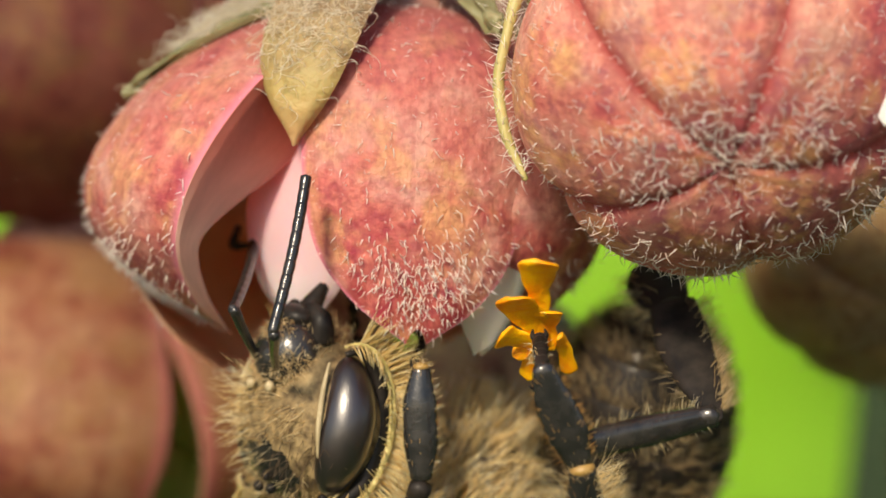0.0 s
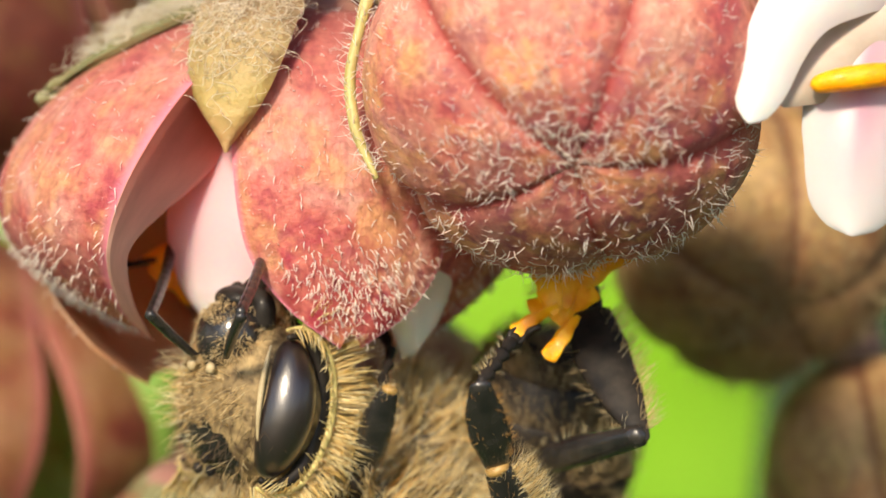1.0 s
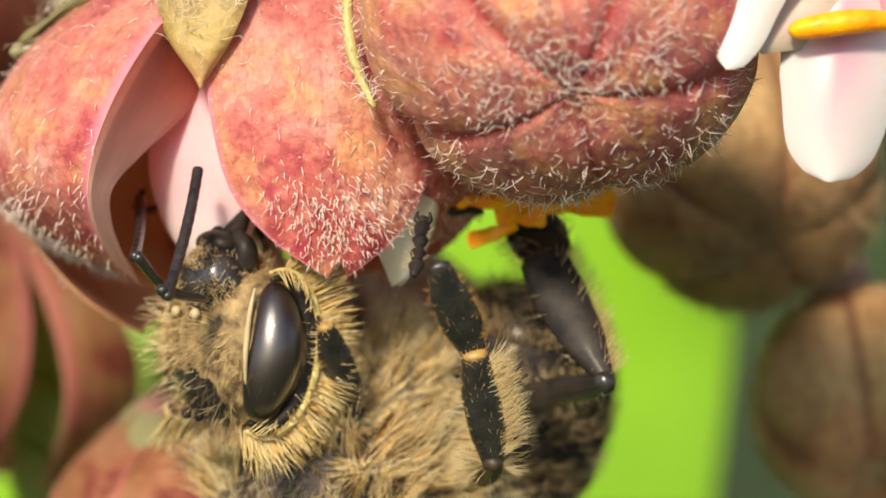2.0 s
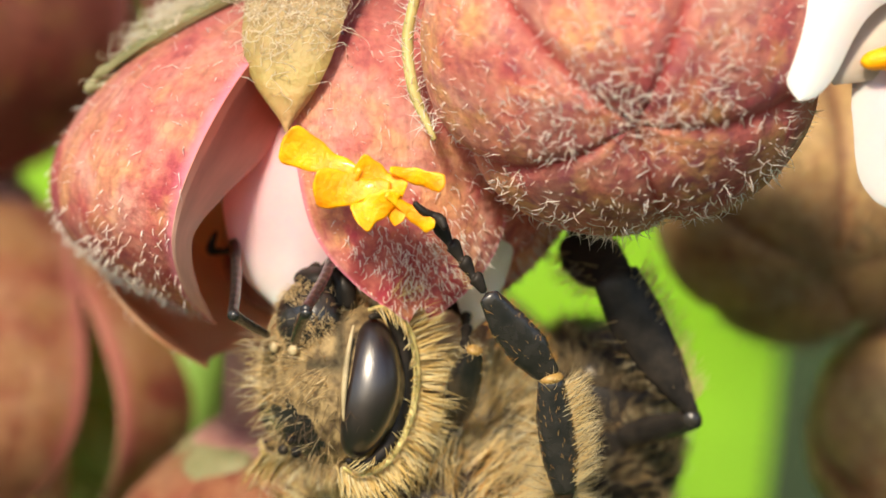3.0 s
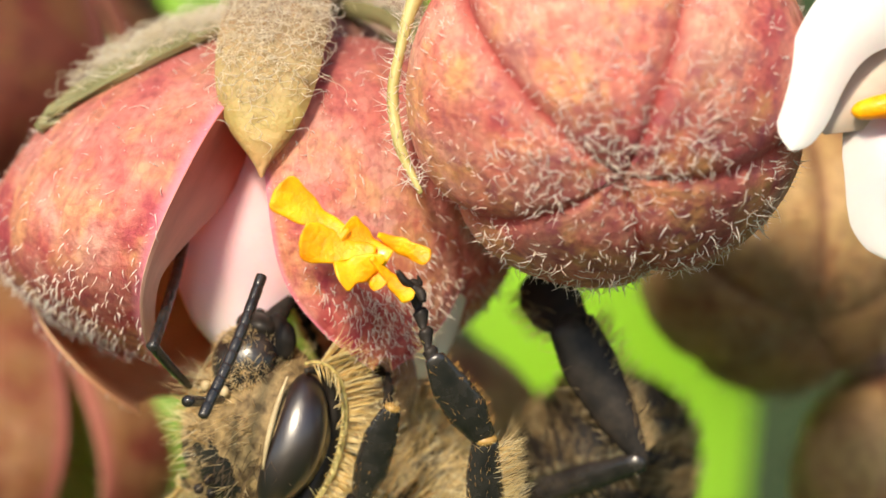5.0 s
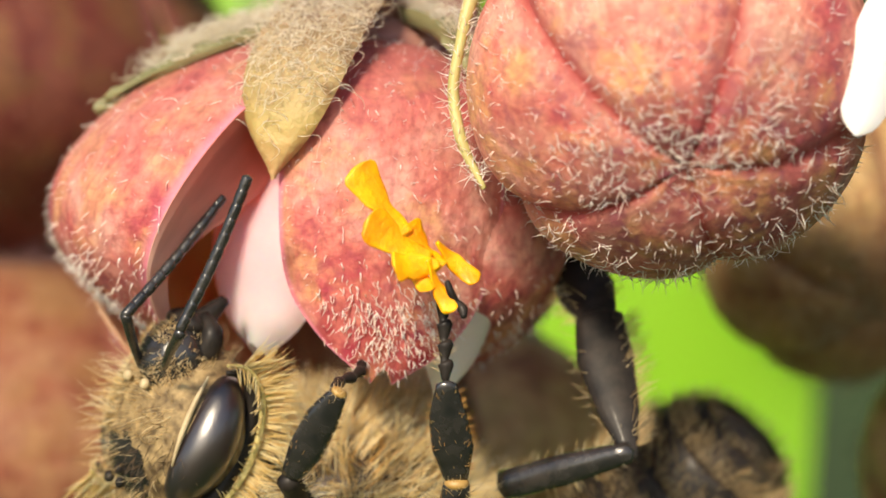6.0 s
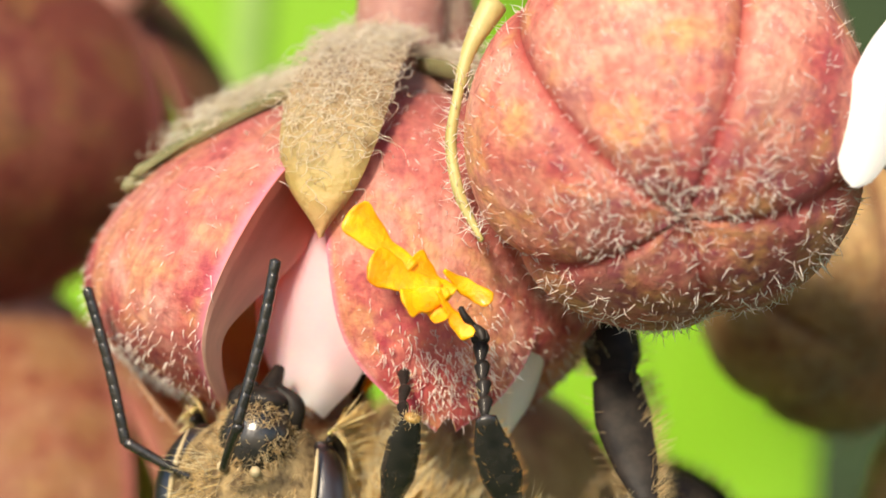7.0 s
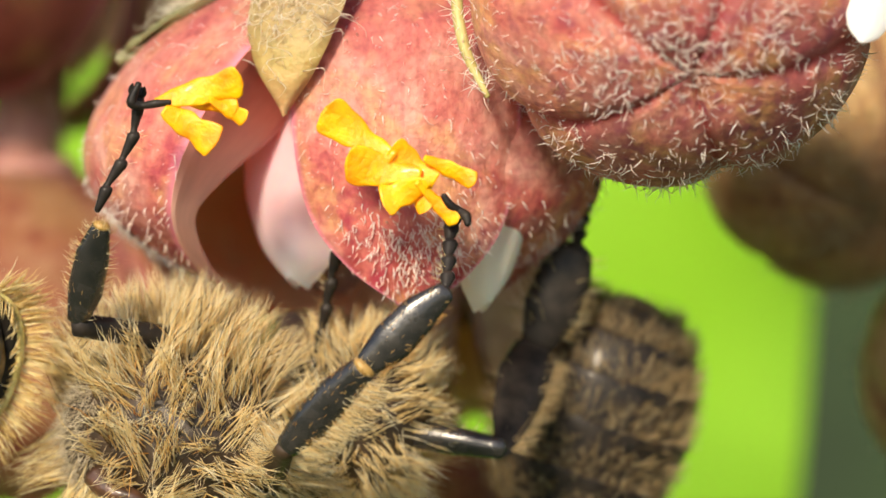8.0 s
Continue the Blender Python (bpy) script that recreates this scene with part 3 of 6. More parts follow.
        nrm = np.stack([np.cos(a), np.sin(a), 0 * a], -1)
        part("pedicel_hairs", hairs("pedicel_hairs", (0.2 * k + 0.02) * end * [0.6, 0.6, 1] + nrm * 0.68, nrm, 0.42, 0.011, HAIR_WOOL if hair is HAIR_WHITE else hair, lean=(0, 0, -1), lean_by=0.4, curl=1.5, jitter=0.8), fl, "tangled pale hairs", "stuff")
    return fl


UMBEL = np.array([3.0, 8.0, 22.0])
BASE = np.array([-1.75, 2.0, 4.3])
flower = build_flower(
    "flower", "half-open coral pink milkweed flower the bee feeds on", mm(*BASE),
    # azimuth, half width, radius, depth, edge cup, sideways sweep
    [(204, 3.75, 1.09, 0.98, -0.35, 0.0, LOBE_WIDTH, scaled(CUP, 1.09, 0.98), [(0.8,), (0.72,), (0.97,), (1.07,), (0.89,), (0.54,), (0.2,)]), (289.5, 2.15, 0.74, 1.0, -0.15, 0.07, POINTED, FLARED), (347, 2.4, 0.79, 0.96, -0.2, 0.0), (62, 2.4, 0.8, 1.0, -0.2, 0.0), (146, 3.7, 1.0, 1.13, -0.2, 0.0, BROAD)],
    [(260.5, 1.0, 1, 1, SEPAL, 1050, [(0.95, -0.95), (2.25, -0.6), (3.4, 0.2), (4.12, 1.25), (4.32, 2.15), (4.15, 2.85)]), (203, 1.5, 1, 1, SEPAL_GREEN, 850, [(0.75, -0.35), (2.3, 0.02), (3.5, 0.64), (4.4, 1.32), (5.0, 2.0)]), (312, 0.3, 1, 1, SEPAL_GREEN, 160, [(0.9, -0.6), (2.2, -0.35), (3.2, 0.12), (3.9, 0.75)]), (35, 1.0, 0.9, 0.9, SEPAL_GREEN, 150)],
    [(243, 1.6, 2.45, 0.8, 5.75, 0.55), (320, 0.95, 3.15, 1.2, 6.05, 0.5, HOOD_BOUNCE), (30, 1.1, 2.0, 1.2, 5.2, 0.4), (160, 1.0, 2.0, 1.2, 5.0, 0.4)],
    n_hair=950, stalk_to=(UMBEL - BASE), group="milkweed flowers of the cluster")


def bud_form(radius, height, k):
    """One of five lobes of a closed bud; v runs from the stalk to the pointed meeting of the lobes."""
    def fn(u, v):
        th = (1 - np.clip(v, 0, 1)) * math.pi * 0.93
        ang = radians(72 * k) + u * radians(36.7)
        edge = np.abs(u)
        groove = np.exp(-((1 - edge) / 0.19) ** 2)
        pinch = 1 - 0.03 * groove - 0.03 * edge ** 2
        swell = 1 + 0.05 * np.exp(-((th - 1.15) / 0.45) ** 2) * (1 - edge ** 4)
        r = radius * np.sin(th) * pinch * swell
        z = height * np.cos(th) * (1 - 0.03 * groove) - 0.28 * np.exp(-(th / 0.22) ** 2)
        return np.stack([r * np.cos(ang), r * np.sin(ang), z], -1)
    return fn


def build_bud(name, label, m, radius, height, skin, hair, n_hair, stalk_end, group, dense=1.0, hair_len=0.2):
    bud = thing(name, label, "flower bud", m, group)
    for k in range(5):
        fn = bud_form(radius, height, k + 0.5)
        p = part("petal", shell("petal", fn, 37, 64, 0.15, [skin, skin]), bud)
        part("hairs", hairs_on("hairs", fn, (n_hair * 2) // 3 if k in (3, 4) else (n_hair * 4) // 5, hair_len, 0.0115, hair, (lambda u, v: 0.05 + 0.95 * np.exp(-((v - 0.70) / 0.07) ** 2)) if k in (3, 4) else (lambda u, v: 0.04 + 0.96 * np.exp(-((v - 0.86) / 0.09) ** 2) * (1 - 0.75 * np.abs(u))), lean=(0, 0, -0.6), lean_by=0.8, curl=1.0, jitter=0.85, clump=0.25), p, "short bristly white hairs", "stuff")
        part("down", hairs_on("down", fn, n_hair // 2, 0.12, 0.008, hair, lambda u, v: 0.3 + 0.7 * (v > 0.45), lean=(0, 0, -0.6), lean_by=0.9, curl=0.6, jitter=0.6), p, "very fine short down", "stuff")
    part("core", ellipsoid("core", (0, 0, -0.15), (radius * 0.90, radius * 0.90, height * 0.88), skin), bud)
    end = np.asarray(stalk_end, float)
    part("pedicel", tube("pedicel", [(0, 0, -height * 0.9), tuple(0.35 * end + [0, 0, -height * 0.6]), tuple(end)], [0.75, 0.55, 0.5], STALK), bud, "reddish pedicel")
    return bud


BUDS = "milkweed buds of the cluster"


def bud_pose(x, y, z, down, side=0, spin=0):
    """The bud's tip (local z) looks at the viewer and down by that many degrees."""
    return mm(x, y, z) @ pose(0, 0, 0, 90 + down, 0, 0) @ pose(0, 0, 0, 0, side, spin)


def local_umbel(m):
    q = m.inverted() @ Vector((UMBEL * MM).tolist())
    return [c / MM for c in q]


bm_pose = bud_pose(3.27, -2.5, 3.03, 33.5, 0, -3)
plump_bud = build_bud("flower_bud", "plump closed coral pink bud with bristly white hairs", bm_pose, 3.33, 3.2, BUD_SKIN, HAIR_WHITE, 680, local_umbel(bm_pose), BUDS)


def edge_sepal(bud, m, stops, radii):
    """A narrow sepal seen on edge along the bud's side; stops are in the cluster's space."""
    inv = m.inverted()
    pts = [[c / MM for c in inv @ Vector([k * MM for k in p])] for p in stops]
    seg = part("sepal", tube("sepal", pts, radii, SEPAL_YELLOW, 12, n=40), bud, "narrow yellow-green sepal with pale hairs")
    c = smooth_curve(pts, 300)
    d = rng.normal(0, 1, (300, 3))
    d /= np.linalg.norm(d, axis=1, keepdims=True)
    part("hairs", hairs("hairs", c + d * 0.08, d, 0.24, 0.010, HAIR_WHITE, curl=0.9, jitter=0.5), seg, "pale tangled hairs", "stuff")


edge_sepal(plump_bud, bm_pose, [(0.45, -1.9, 5.3), (0.0, -2.2, 4.5), (-0.22, -2.4, 3.7), (-0.36, -2.5, 2.92), (-0.25, -2.65, 2.07), (0.09, -2.8, 1.27)], [0.24, 0.13, 0.09, 0.10, 0.10, 0.05])
bm_pose = bud_pose(7.7, 9.0, 0.35, 35, 8, 10)
build_bud("flower_bud", "shaded brownish bud behind the plump pink one", bm_pose, 3.0, 2.9, BUD_DULL, HAIR_DULL, 700, local_umbel(bm_pose), BUDS, hair_len=0.45)
bm_pose = bud_pose(10.4, 9.5, -4.6, 40, 0, 30)
build_bud("flower_bud", "shaded brownish bud low in the cluster", bm_pose, 2.4, 2.6, BUD_DULL, HAIR_DULL, 600, local_umbel(bm_pose), BUDS, hair_len=0.45)


def back_flower(label, x, y, z, rx, ry, rz, s, n=200, sepals=True, skin=PETAL_HALF_SHADED, aside=0.0):
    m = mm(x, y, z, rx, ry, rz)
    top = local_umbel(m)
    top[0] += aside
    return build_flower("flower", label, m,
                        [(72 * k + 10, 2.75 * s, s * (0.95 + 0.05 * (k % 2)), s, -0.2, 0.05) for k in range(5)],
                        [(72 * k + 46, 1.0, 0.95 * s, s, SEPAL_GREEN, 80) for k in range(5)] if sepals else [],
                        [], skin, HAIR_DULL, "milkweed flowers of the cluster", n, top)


shaded_flower = back_flower("milkweed flower out of focus behind the cluster, shade put in as dull red", -13.2, 19, 10.9, 4, 0, 64, 1.62, skin=PETAL_SHADED)
back_flower("milkweed flower low behind the bee, shade put in as brownish pink", -11.2, 17, 0.6, 0, 4, 46, 1.3, sepals=False)
back_flower("shaded brownish-pink milkweed flower hanging behind the bee", -0.3, 13, -1.35, 0, 0, 5, 0.72, skin=BUD_DULL, aside=-4.0)
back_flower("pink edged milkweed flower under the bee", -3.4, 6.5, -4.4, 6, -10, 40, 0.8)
big_leaf("leaf", "small pale green leaf among the flowers, shade put into its colour", mm(-5.3, 15, -0.5, 0, 10, 10), 11, 5, 0.2, LEAF_SHADE)


def white_flower():
    """The open flower at the edge of the cluster: white horned hoods round a yellow centre."""
    m = mm(7.8, -4.3, 3.0)
    fl = thing("open_flower", "fully open white milkweed flower with yellow centre", "flower", m, "milkweed flowers of the cluster")

    def horn(p, w, lobes=None):
        pts = np.asarray(p, float)

        def fn(u, v):
            c = curve_value(p, np.clip(v, 0, 1))
            ww = curve_value(w, np.clip(v, 0, 1))[..., 0]
            t = np.gradient(smooth_curve(pts, 60), axis=0)
            tt = np.stack([np.interp(v, np.linspace(0, 1, 60), t[:, k]) for k in range(3)], -1)
            tt /= np.linalg.norm(tt, axis=-1, keepdims=True)
            s = np.cross(tt, np.array([0.0, -1, 0]))
            return c + s * (u * ww)[..., None] + np.array([0, 1.0, 0]) * (ww * 0.4 * u * u)[..., None]
        return fn
    def rounded(base):
        v = np.linspace(0, 1, 41)
        tip = np.sqrt(np.clip(1 - np.clip((v - 0.86) / 0.14, 0, 1) ** 2, 0.003, 1))
        return [(w,) for w in np.interp(v, np.linspace(0, 1, len(base)), base) * tip]
    part("hood", shell("hood", horn([(0.9, 0.6, 1.7), (-0.4, 0, 1.3), (-1.4, -0.3, 0.5), (-2.1, -0.4, -1.2)], rounded([1.0, 0.9, 0.77, 0.62, 0.49, 0.38])), 21, 70, 0.35, [HOOD_WHITE, HOOD_WHITE]), fl, "curved white horned hood")
    part("hood", shell("hood", horn([(0.15, 0.4, 0.4), (-0.1, 0.2, -0.5), (-0.22, 0, -1.6), (-0.42, 0, -2.98)], rounded([0.6, 0.88, 1.0, 0.97, 0.82, 0.58])), 21, 70, 0.35, [HOOD_MAUVE, HOOD_MAUVE]), fl, "white hood, rose inside")
    part("hood", shell("hood", horn([(1.5, 0.6, 0.9), (2.2, 0.4, 0.1), (2.6, 0.2, -1.2), (2.7, 0, -2.6)], [(0.7,), (0.95,), (0.92,), (0.12,)]), 17, 40, 0.35, [HOOD_WHITE, HOOD_WHITE]), fl, "curved white horned hood")
    part("horn", tube("horn", [(-1.05, -0.05, -0.58), (-0.95, -0.12, -0.56), (-0.6, -0.2, -0.5), (0.0, -0.2, -0.42), (0.6, 0.0, -0.4)], [0.05, 0.15, 0.2, 0.2, 0.15], YELLOW), fl, "yellow pollen horn")
    part("lining", shell("lining", horn([(0.9, 0.4, 0.7), (0.1, 0.35, 0.25), (-0.8, 0.2, -0.35), (-1.55, 0.0, -0.85)], [(0.8,), (0.75,), (0.62,), (0.42,), (0.1,)]), 15, 24, 0.2, [LINING, LINING]), fl, "dull cream inside of the hood")
    part("column", ellipsoid("column", (1.2, 1.0, 0.3), (1.0, 0.9, 1.5), HOOD_WHITE), fl, "white flower column")
    q = (UMBEL - np.array([7.8, -4.3, 3.0]))
    part("pedicel", tube("pedicel", [(1.2, 1.0, 1.6), tuple(q * 0.5 + [2, 0, 0]), tuple(q)], [0.6, 0.5, 0.5], STALK), fl, "reddish pedicel")
    return fl


open_flower = white_flower()


# ---------------------------------------------------------------- pollinia
def blade(a, b, width, thick=0.05):
    """A flat waxy paddle from a to b, wider towards b, with rounded edges."""
    a, b = np.asarray(a, float), np.asarray(b, float)
    d = b - a
    s = np.cross(d / np.linalg.norm(d), [0, 1, 0])
    y = np.array([0, 1.0, 0])
    verts, faces, n, k = [], [], 24, 20
    for i in range(n):
        v = i / (n - 1)
        w = width / 2 * 1.15 * (0.42 + 0.75 * v ** 0.8 + 0.09 * math.sin(v * 9 + width * 40) + 0.05 * math.sin(v * 19 + width * 70)) * math.sqrt(max(0.05, 1 - max(0, (v - 0.88) / 0.12) ** 3))
        for j in range(k):
            an = 2 * math.pi * j / k
            c, q = math.cos(an), math.sin(an)
            verts.append(a + d * v + s * math.copysign(abs(c) ** 0.7, c) * w + y * (math.copysign(abs(q) ** 0.7, q) * thick * (1.15 - 0.4 * v) + 0.1 * math.sin(v * 3) + 0.05 * c * math.sin(v * 5 + width * 30)))
    for i in range(n - 1):
        faces += [(i * k + j, i * k + (j + 1) % k, (i + 1) * k + (j + 1) % k, (i + 1) * k + j) for j in range(k)]
    faces += [tuple(range(k))[::-1], tuple((n - 1) * k + j for j in range(k))]
    return make_mesh("pollinium", verts, faces, [YELLOW])


def pollinia(label, blades, arm):
    c = thing("pollinia", label, "pollen mass", None, "pollen masses carried off by the bee")
    for a, b, w in blades:
        part("pollinium", blade(a, b, w), c)
    part("clip", tube("clip", arm, [0.05, 0.07, 0.06, 0.09, 0.05], CHITIN, 10, n=30), c, "dark clip gripping the bee's claws")
    return c


pollinia_mid = pollinia("large cluster of waxy yellow-orange pollinia on the bee's foot", [
    ((-1.25, 0.05, 0.72), (-2.5, 0.0, 1.33), 0.5), ((-0.75, -0.02, 0.52), (-2.0, -0.1, 0.55), 0.52), ((-0.6, -0.12, 0.48), (-1.3, -0.2, 0.02), 0.42),
    ((-0.75, -0.05, 0.85), (0.15, -0.1, 0.6), 0.26), ((-0.8, -0.15, 0.45), (-0.05, -0.1, -0.12), 0.22), ((-0.95, 0.05, 0.42), (-0.55, -0.1, 0.0), 0.26), ((-0.5, 0, 0.5), (-1.35, 0.02, 0.82), 0.5)],
    [(-0.35, -0.12, 0.3), (-0.2, -0.1, 0.16), (-0.05, -0.05, 0.1), (0.08, -0.1, 0.02), (0.14, -0.16, -0.12)])
pollinia_front = pollinia("smaller cluster of waxy yellow pollinia on the bee's foot", [
    ((0.0, 0, 0.0), (1.4, -0.1, 0.45), 0.42), ((0.25, 0.05, 0.1), (1.35, 0, 0.02), 0.26), ((0.15, -0.05, -0.1), (1.05, -0.1, -0.6), 0.45), ((0.9, 0, 0.1), (1.5, -0.05, -0.18), 0.24)],
    [(0.25, -0.02, 0.02), (0.0, -0.05, -0.02), (-0.2, 0.0, -0.06), (-0.38, -0.05, -0.02), (-0.28, -0.05, 0.3)])


# ---------------------------------------------------------------- honeybee
bee = thing("honeybee", "furry golden-brown honeybee hanging below the flower", "bee", mm(0, 1, -5))


def fur_on(name, fn, n, length, radius, material, parent, keep=None, label="", **how):
    return part(name, hairs_on(name, fn, n, length, radius, material, keep, **how), parent, label or "dense golden fur", "stuff")


# thorax: an egg with a bare grey back plate
thorax_form = round_form((0, 0, 0), (2.15, 1.75, 1.75))
thorax = part("thorax", ellipsoid("thorax", (0, 0, 0), (2.15, 1.75, 1.75), CHITIN_BROWN), bee, "furry thorax")


def bare_back(u, v):
    p = thorax_form(u, v)
    return np.where(np.linalg.norm(p - np.array([-0.95, -1.45, 0.1]), axis=-1) < 0.9, 0.03, 1.0)


fur_on("fur", thorax_form, 11000, 1.05, 0.010, FUR, thorax, bare_back, lean=(0.5, 0, 0.3), lean_by=0.5, curl=0.22, jitter=0.1, clump=0.3, short=0.45, tufts=380, gather=0.88)
fur_on("orange_fur", thorax_form, 900, 0.8, 0.010, FUR_ORANGE, thorax, lambda u, v: np.exp(-((thorax_form(u, v) - np.array([0.85, -1.36, 0.7])) ** 2).sum(-1) / 0.5), "orange-tinted fur on the back", lean=(0.5, 0, 0.3), lean_by=0.5, curl=0.4, jitter=0.2, clump=0.3, short=0.4, tufts=60, gather=0.7)
fur_on("short_fur", thorax_form, 2600, 0.26, 0.007, FUR_GREY, thorax, None, "short pale fur", jitter=0.5)
fur_on("plate_fuzz", thorax_form, 2600, 0.3, 0.009, FUR_GREY, thorax, lambda u, v: (bare_back(u, v) < 0.5) * 1.0, "short grey fuzz on the back plate", lo=-1.0, hi=1.0, jitter=0.45)

waist_form = round_form((2.3, 0.8, -0.4), (0.85, 0.8, 0.95))
waist = part("waist", ellipsoid("waist", (2.3, 0.8, -0.4), (0.85, 0.8, 0.95), CHITIN_BROWN), bee, "furry hind end of the thorax")
fur_on("fur", waist_form, 1800, 0.8, 0.008, FUR, waist, lean=(0.5, 0, 0), lean_by=0.5, curl=0.4, jitter=0.2, short=0.4, tufts=70, gather=0.6)

side_form = round_form((0.9, 0.4, 1.35), (1.25, 1.1, 1.4))
thorax_side = part("thorax_side", ellipsoid("thorax_side", (0.9, 0.4, 1.35), (1.25, 1.1, 1.4), CHITIN_BROWN), bee, "furry side of the thorax")
fur_on("fur", side_form, 4200, 0.8, 0.010, FUR, thorax_side, lean=(0.4, 0, 0.3), lean_by=0.5, curl=0.25, jitter=0.12, clump=0.3, short=0.45, tufts=150, gather=0.8)

for k, w in enumerate(([(-1.05, -1.35, -0.75), (-0.75, -1.62, -0.95), (-0.35, -1.72, -1.0), (0.1, -1.7, -1.25)], [(-0.7, -1.5, -1.1), (-0.3, -1.66, -1.3), (0.3, -1.6, -1.6), (1.0, -1.4, -1.9)])):
    part("wing_root", tube("wing_root", w, [0.26, 0.2, 0.16, 0.1], WING, 10), bee, "shiny brown root of a folded wing")
# abdomen: overlapping dark plates with pale bands
abdomen = part("abdomen", ellipsoid("abdomen", (0, 0, 0), (1.72, 1.72, 2.5), CHITIN_BROWN), bee, "dark brown banded abdomen")
for z0, z1 in ((-2.0, -0.9), (-1.0, 0.1), (0.0, 1.0), (0.9, 1.75), (1.65, 2.3)):
    pr = [(1.78 * math.sqrt(max(0.03, 1 - (z / 2.62) ** 2)) + lift, z) for z, lift in ((z0, -0.03), (0.5 * (z0 + z1), 0.02), (z1 - 0.05, 0.07), (z1, 0.05), (z1 + 0.02, -0.05))]

    def ring(u, v, pr=pr):
        rz = curve_value(pr, np.clip(v, 0, 1))
        return np.stack([rz[..., 0] * np.cos(u * math.pi), rz[..., 0] * np.sin(u * math.pi), rz[..., 1]], -1)
    plate = part("plate", shell("plate", ring, 49, 10, 0.05, [CHITIN, CHITIN]), abdomen, "shiny black abdominal plate")
    fur_on("band_hairs", ring, 1100, 0.34, 0.0045, FUR_PALE, plate, lambda u, v: 0.12 + 0.88 * (v < 0.35), "pale band of hairs", lean=(0, 0, 1), lean_by=0.7, curl=0.3, jitter=0.3)
    fur_on("dark_hairs", ring, 420, 0.22, 0.006, FUR_DARK, plate, None, "dark fine hairs", lean=(0, 0, 1), lean_by=0.6, jitter=0.3)

# head: local x towards the near eye, -y out of the face, z towards the mouth
def head_warp(p):
    q = p.copy()
    q[..., 0] *= 1 - 0.22 * np.clip(p[..., 2], 0, 1) ** 1.5
    q[..., 1] *= 1 + 0.1 * np.clip(p[..., 2], 0, 1)
    return q


HEAD_R = (1.62, 1.05, 1.55)
head_form = round_form((0, 0, 0), HEAD_R, head_warp)
head = part("head", ellipsoid("head", (0, 0, 0), HEAD_R, FACE, 140, 90, head_warp), bee, "furry head with a shiny dark face")
for side in (1, -1):
    def eye_fn(u, v, side=side):
        a, b = u * math.pi, (np.clip(v, 0, 1) - 0.5) * math.pi
        p = np.stack([np.cos(a) * np.cos(b) * 0.50, np.sin(a) * np.cos(b) * 0.50, np.sin(b) * 1.2], -1)
        p[..., 0] -= 0.22 * (p[..., 2] / 1.28) ** 2
        p[..., 1] += 0.09 * p[..., 2]
        return p * [side, 1, 1] + np.array([1.28 * side, -0.12, -0.05])
    U, V = np.meshgrid(np.linspace(-1, 1, 49), np.linspace(0, 1, 33), indexing="ij")
    P = eye_fn(U.ravel(), V.ravel())
    fc = [(i * 33 + j, (i + 1) * 33 + j, (i + 1) * 33 + j + 1, i * 33 + j + 1) for i in range(48) for j in range(32)]
    part("compound_eye", make_mesh("compound_eye", P, fc, [EYE]), head, "large glossy brown-black compound eye")
    # a scaly pale rim behind the eye, short bristles between, and the long fringe outside
    an = np.linspace(-2.0, 1.85, 16)
    rim = [(side * (1.30 + 0.10 * math.cos(x)), -0.12 + 0.86 * math.cos(x) + 0.09 * math.sin(x), -0.08 + 1.44 * math.sin(x)) for x in an]
    groove = [(side * (1.27 + 0.06 * math.cos(x)), -0.12 + 0.68 * math.cos(x) + 0.09 * math.sin(x), -0.07 + 1.3 * math.sin(x)) for x in an]
    part("eye_groove", tube("eye_groove", groove, [0.05, 0.13, 0.15, 0.13, 0.05], CHITIN, 10), head, "dark groove behind the eye")
    part("eye_rim", tube("eye_rim", rim, [0.03, 0.07, 0.085, 0.07, 0.03], RIM, 8), head, "pale rim behind the eye")
    x = rng.uniform(-1.95, 1.8, 160)
    root = np.stack([side * (1.32 + 0.1 * np.cos(x)), -0.12 + 0.86 * np.cos(x) + 0.09 * np.sin(x) + rng.normal(0, 0.03, 160), -0.08 + 1.44 * np.sin(x)], -1)
    nrm = np.stack([side * (0.8 + 0 * x), -np.sin(x) * 0.8, np.cos(x) * 0.9], -1)
    part("rim_scale", hairs("rim_scale", root, nrm / np.linalg.norm(nrm, axis=1, keepdims=True), 0.2, 0.008, FUR_PALE, lean_by=0, curl=0.3, jitter=0.35), head, "pale scaly hairs on the rim", "stuff")
    front = [(side * (1.30 - 0.12 * x * x), -0.69 + 0.2 * x * x, 1.08 * x) for x in np.linspace(-0.55, 0.95, 9)]
    part("eye_margin", tube("eye_margin", front, [0.02, 0.045, 0.055, 0.045, 0.02], CREAM, 8), head, "cream line beside the eye")
    x = rng.uniform(-2.0, 1.5, 450)
    root = np.stack([side * (1.22 + 0.1 * np.cos(x)), -0.1 + 0.9 * np.cos(x) + 0.09 * np.sin(x) + rng.normal(0, 0.05, 450), -0.08 + 1.47 * np.sin(x)], -1)
    nrm = np.stack([side * (0.55 + 0 * x), 0.62 * np.cos(x), 0.75 * np.sin(x)], -1)
    part("eye_fringe", hairs("eye_fringe", root, nrm / np.linalg.norm(nrm, axis=1, keepdims=True), 0.75, 0.0125, FUR_GOLD, lean=(side * 0.5, 0, -0.2), lean_by=0.2, curl=0.15, jitter=0.12), head, "stiff golden fringe round the eye", "stuff")
    x = np.linspace(-2.0, 1.7, 64) + rng.normal(0, 0.02, 64)
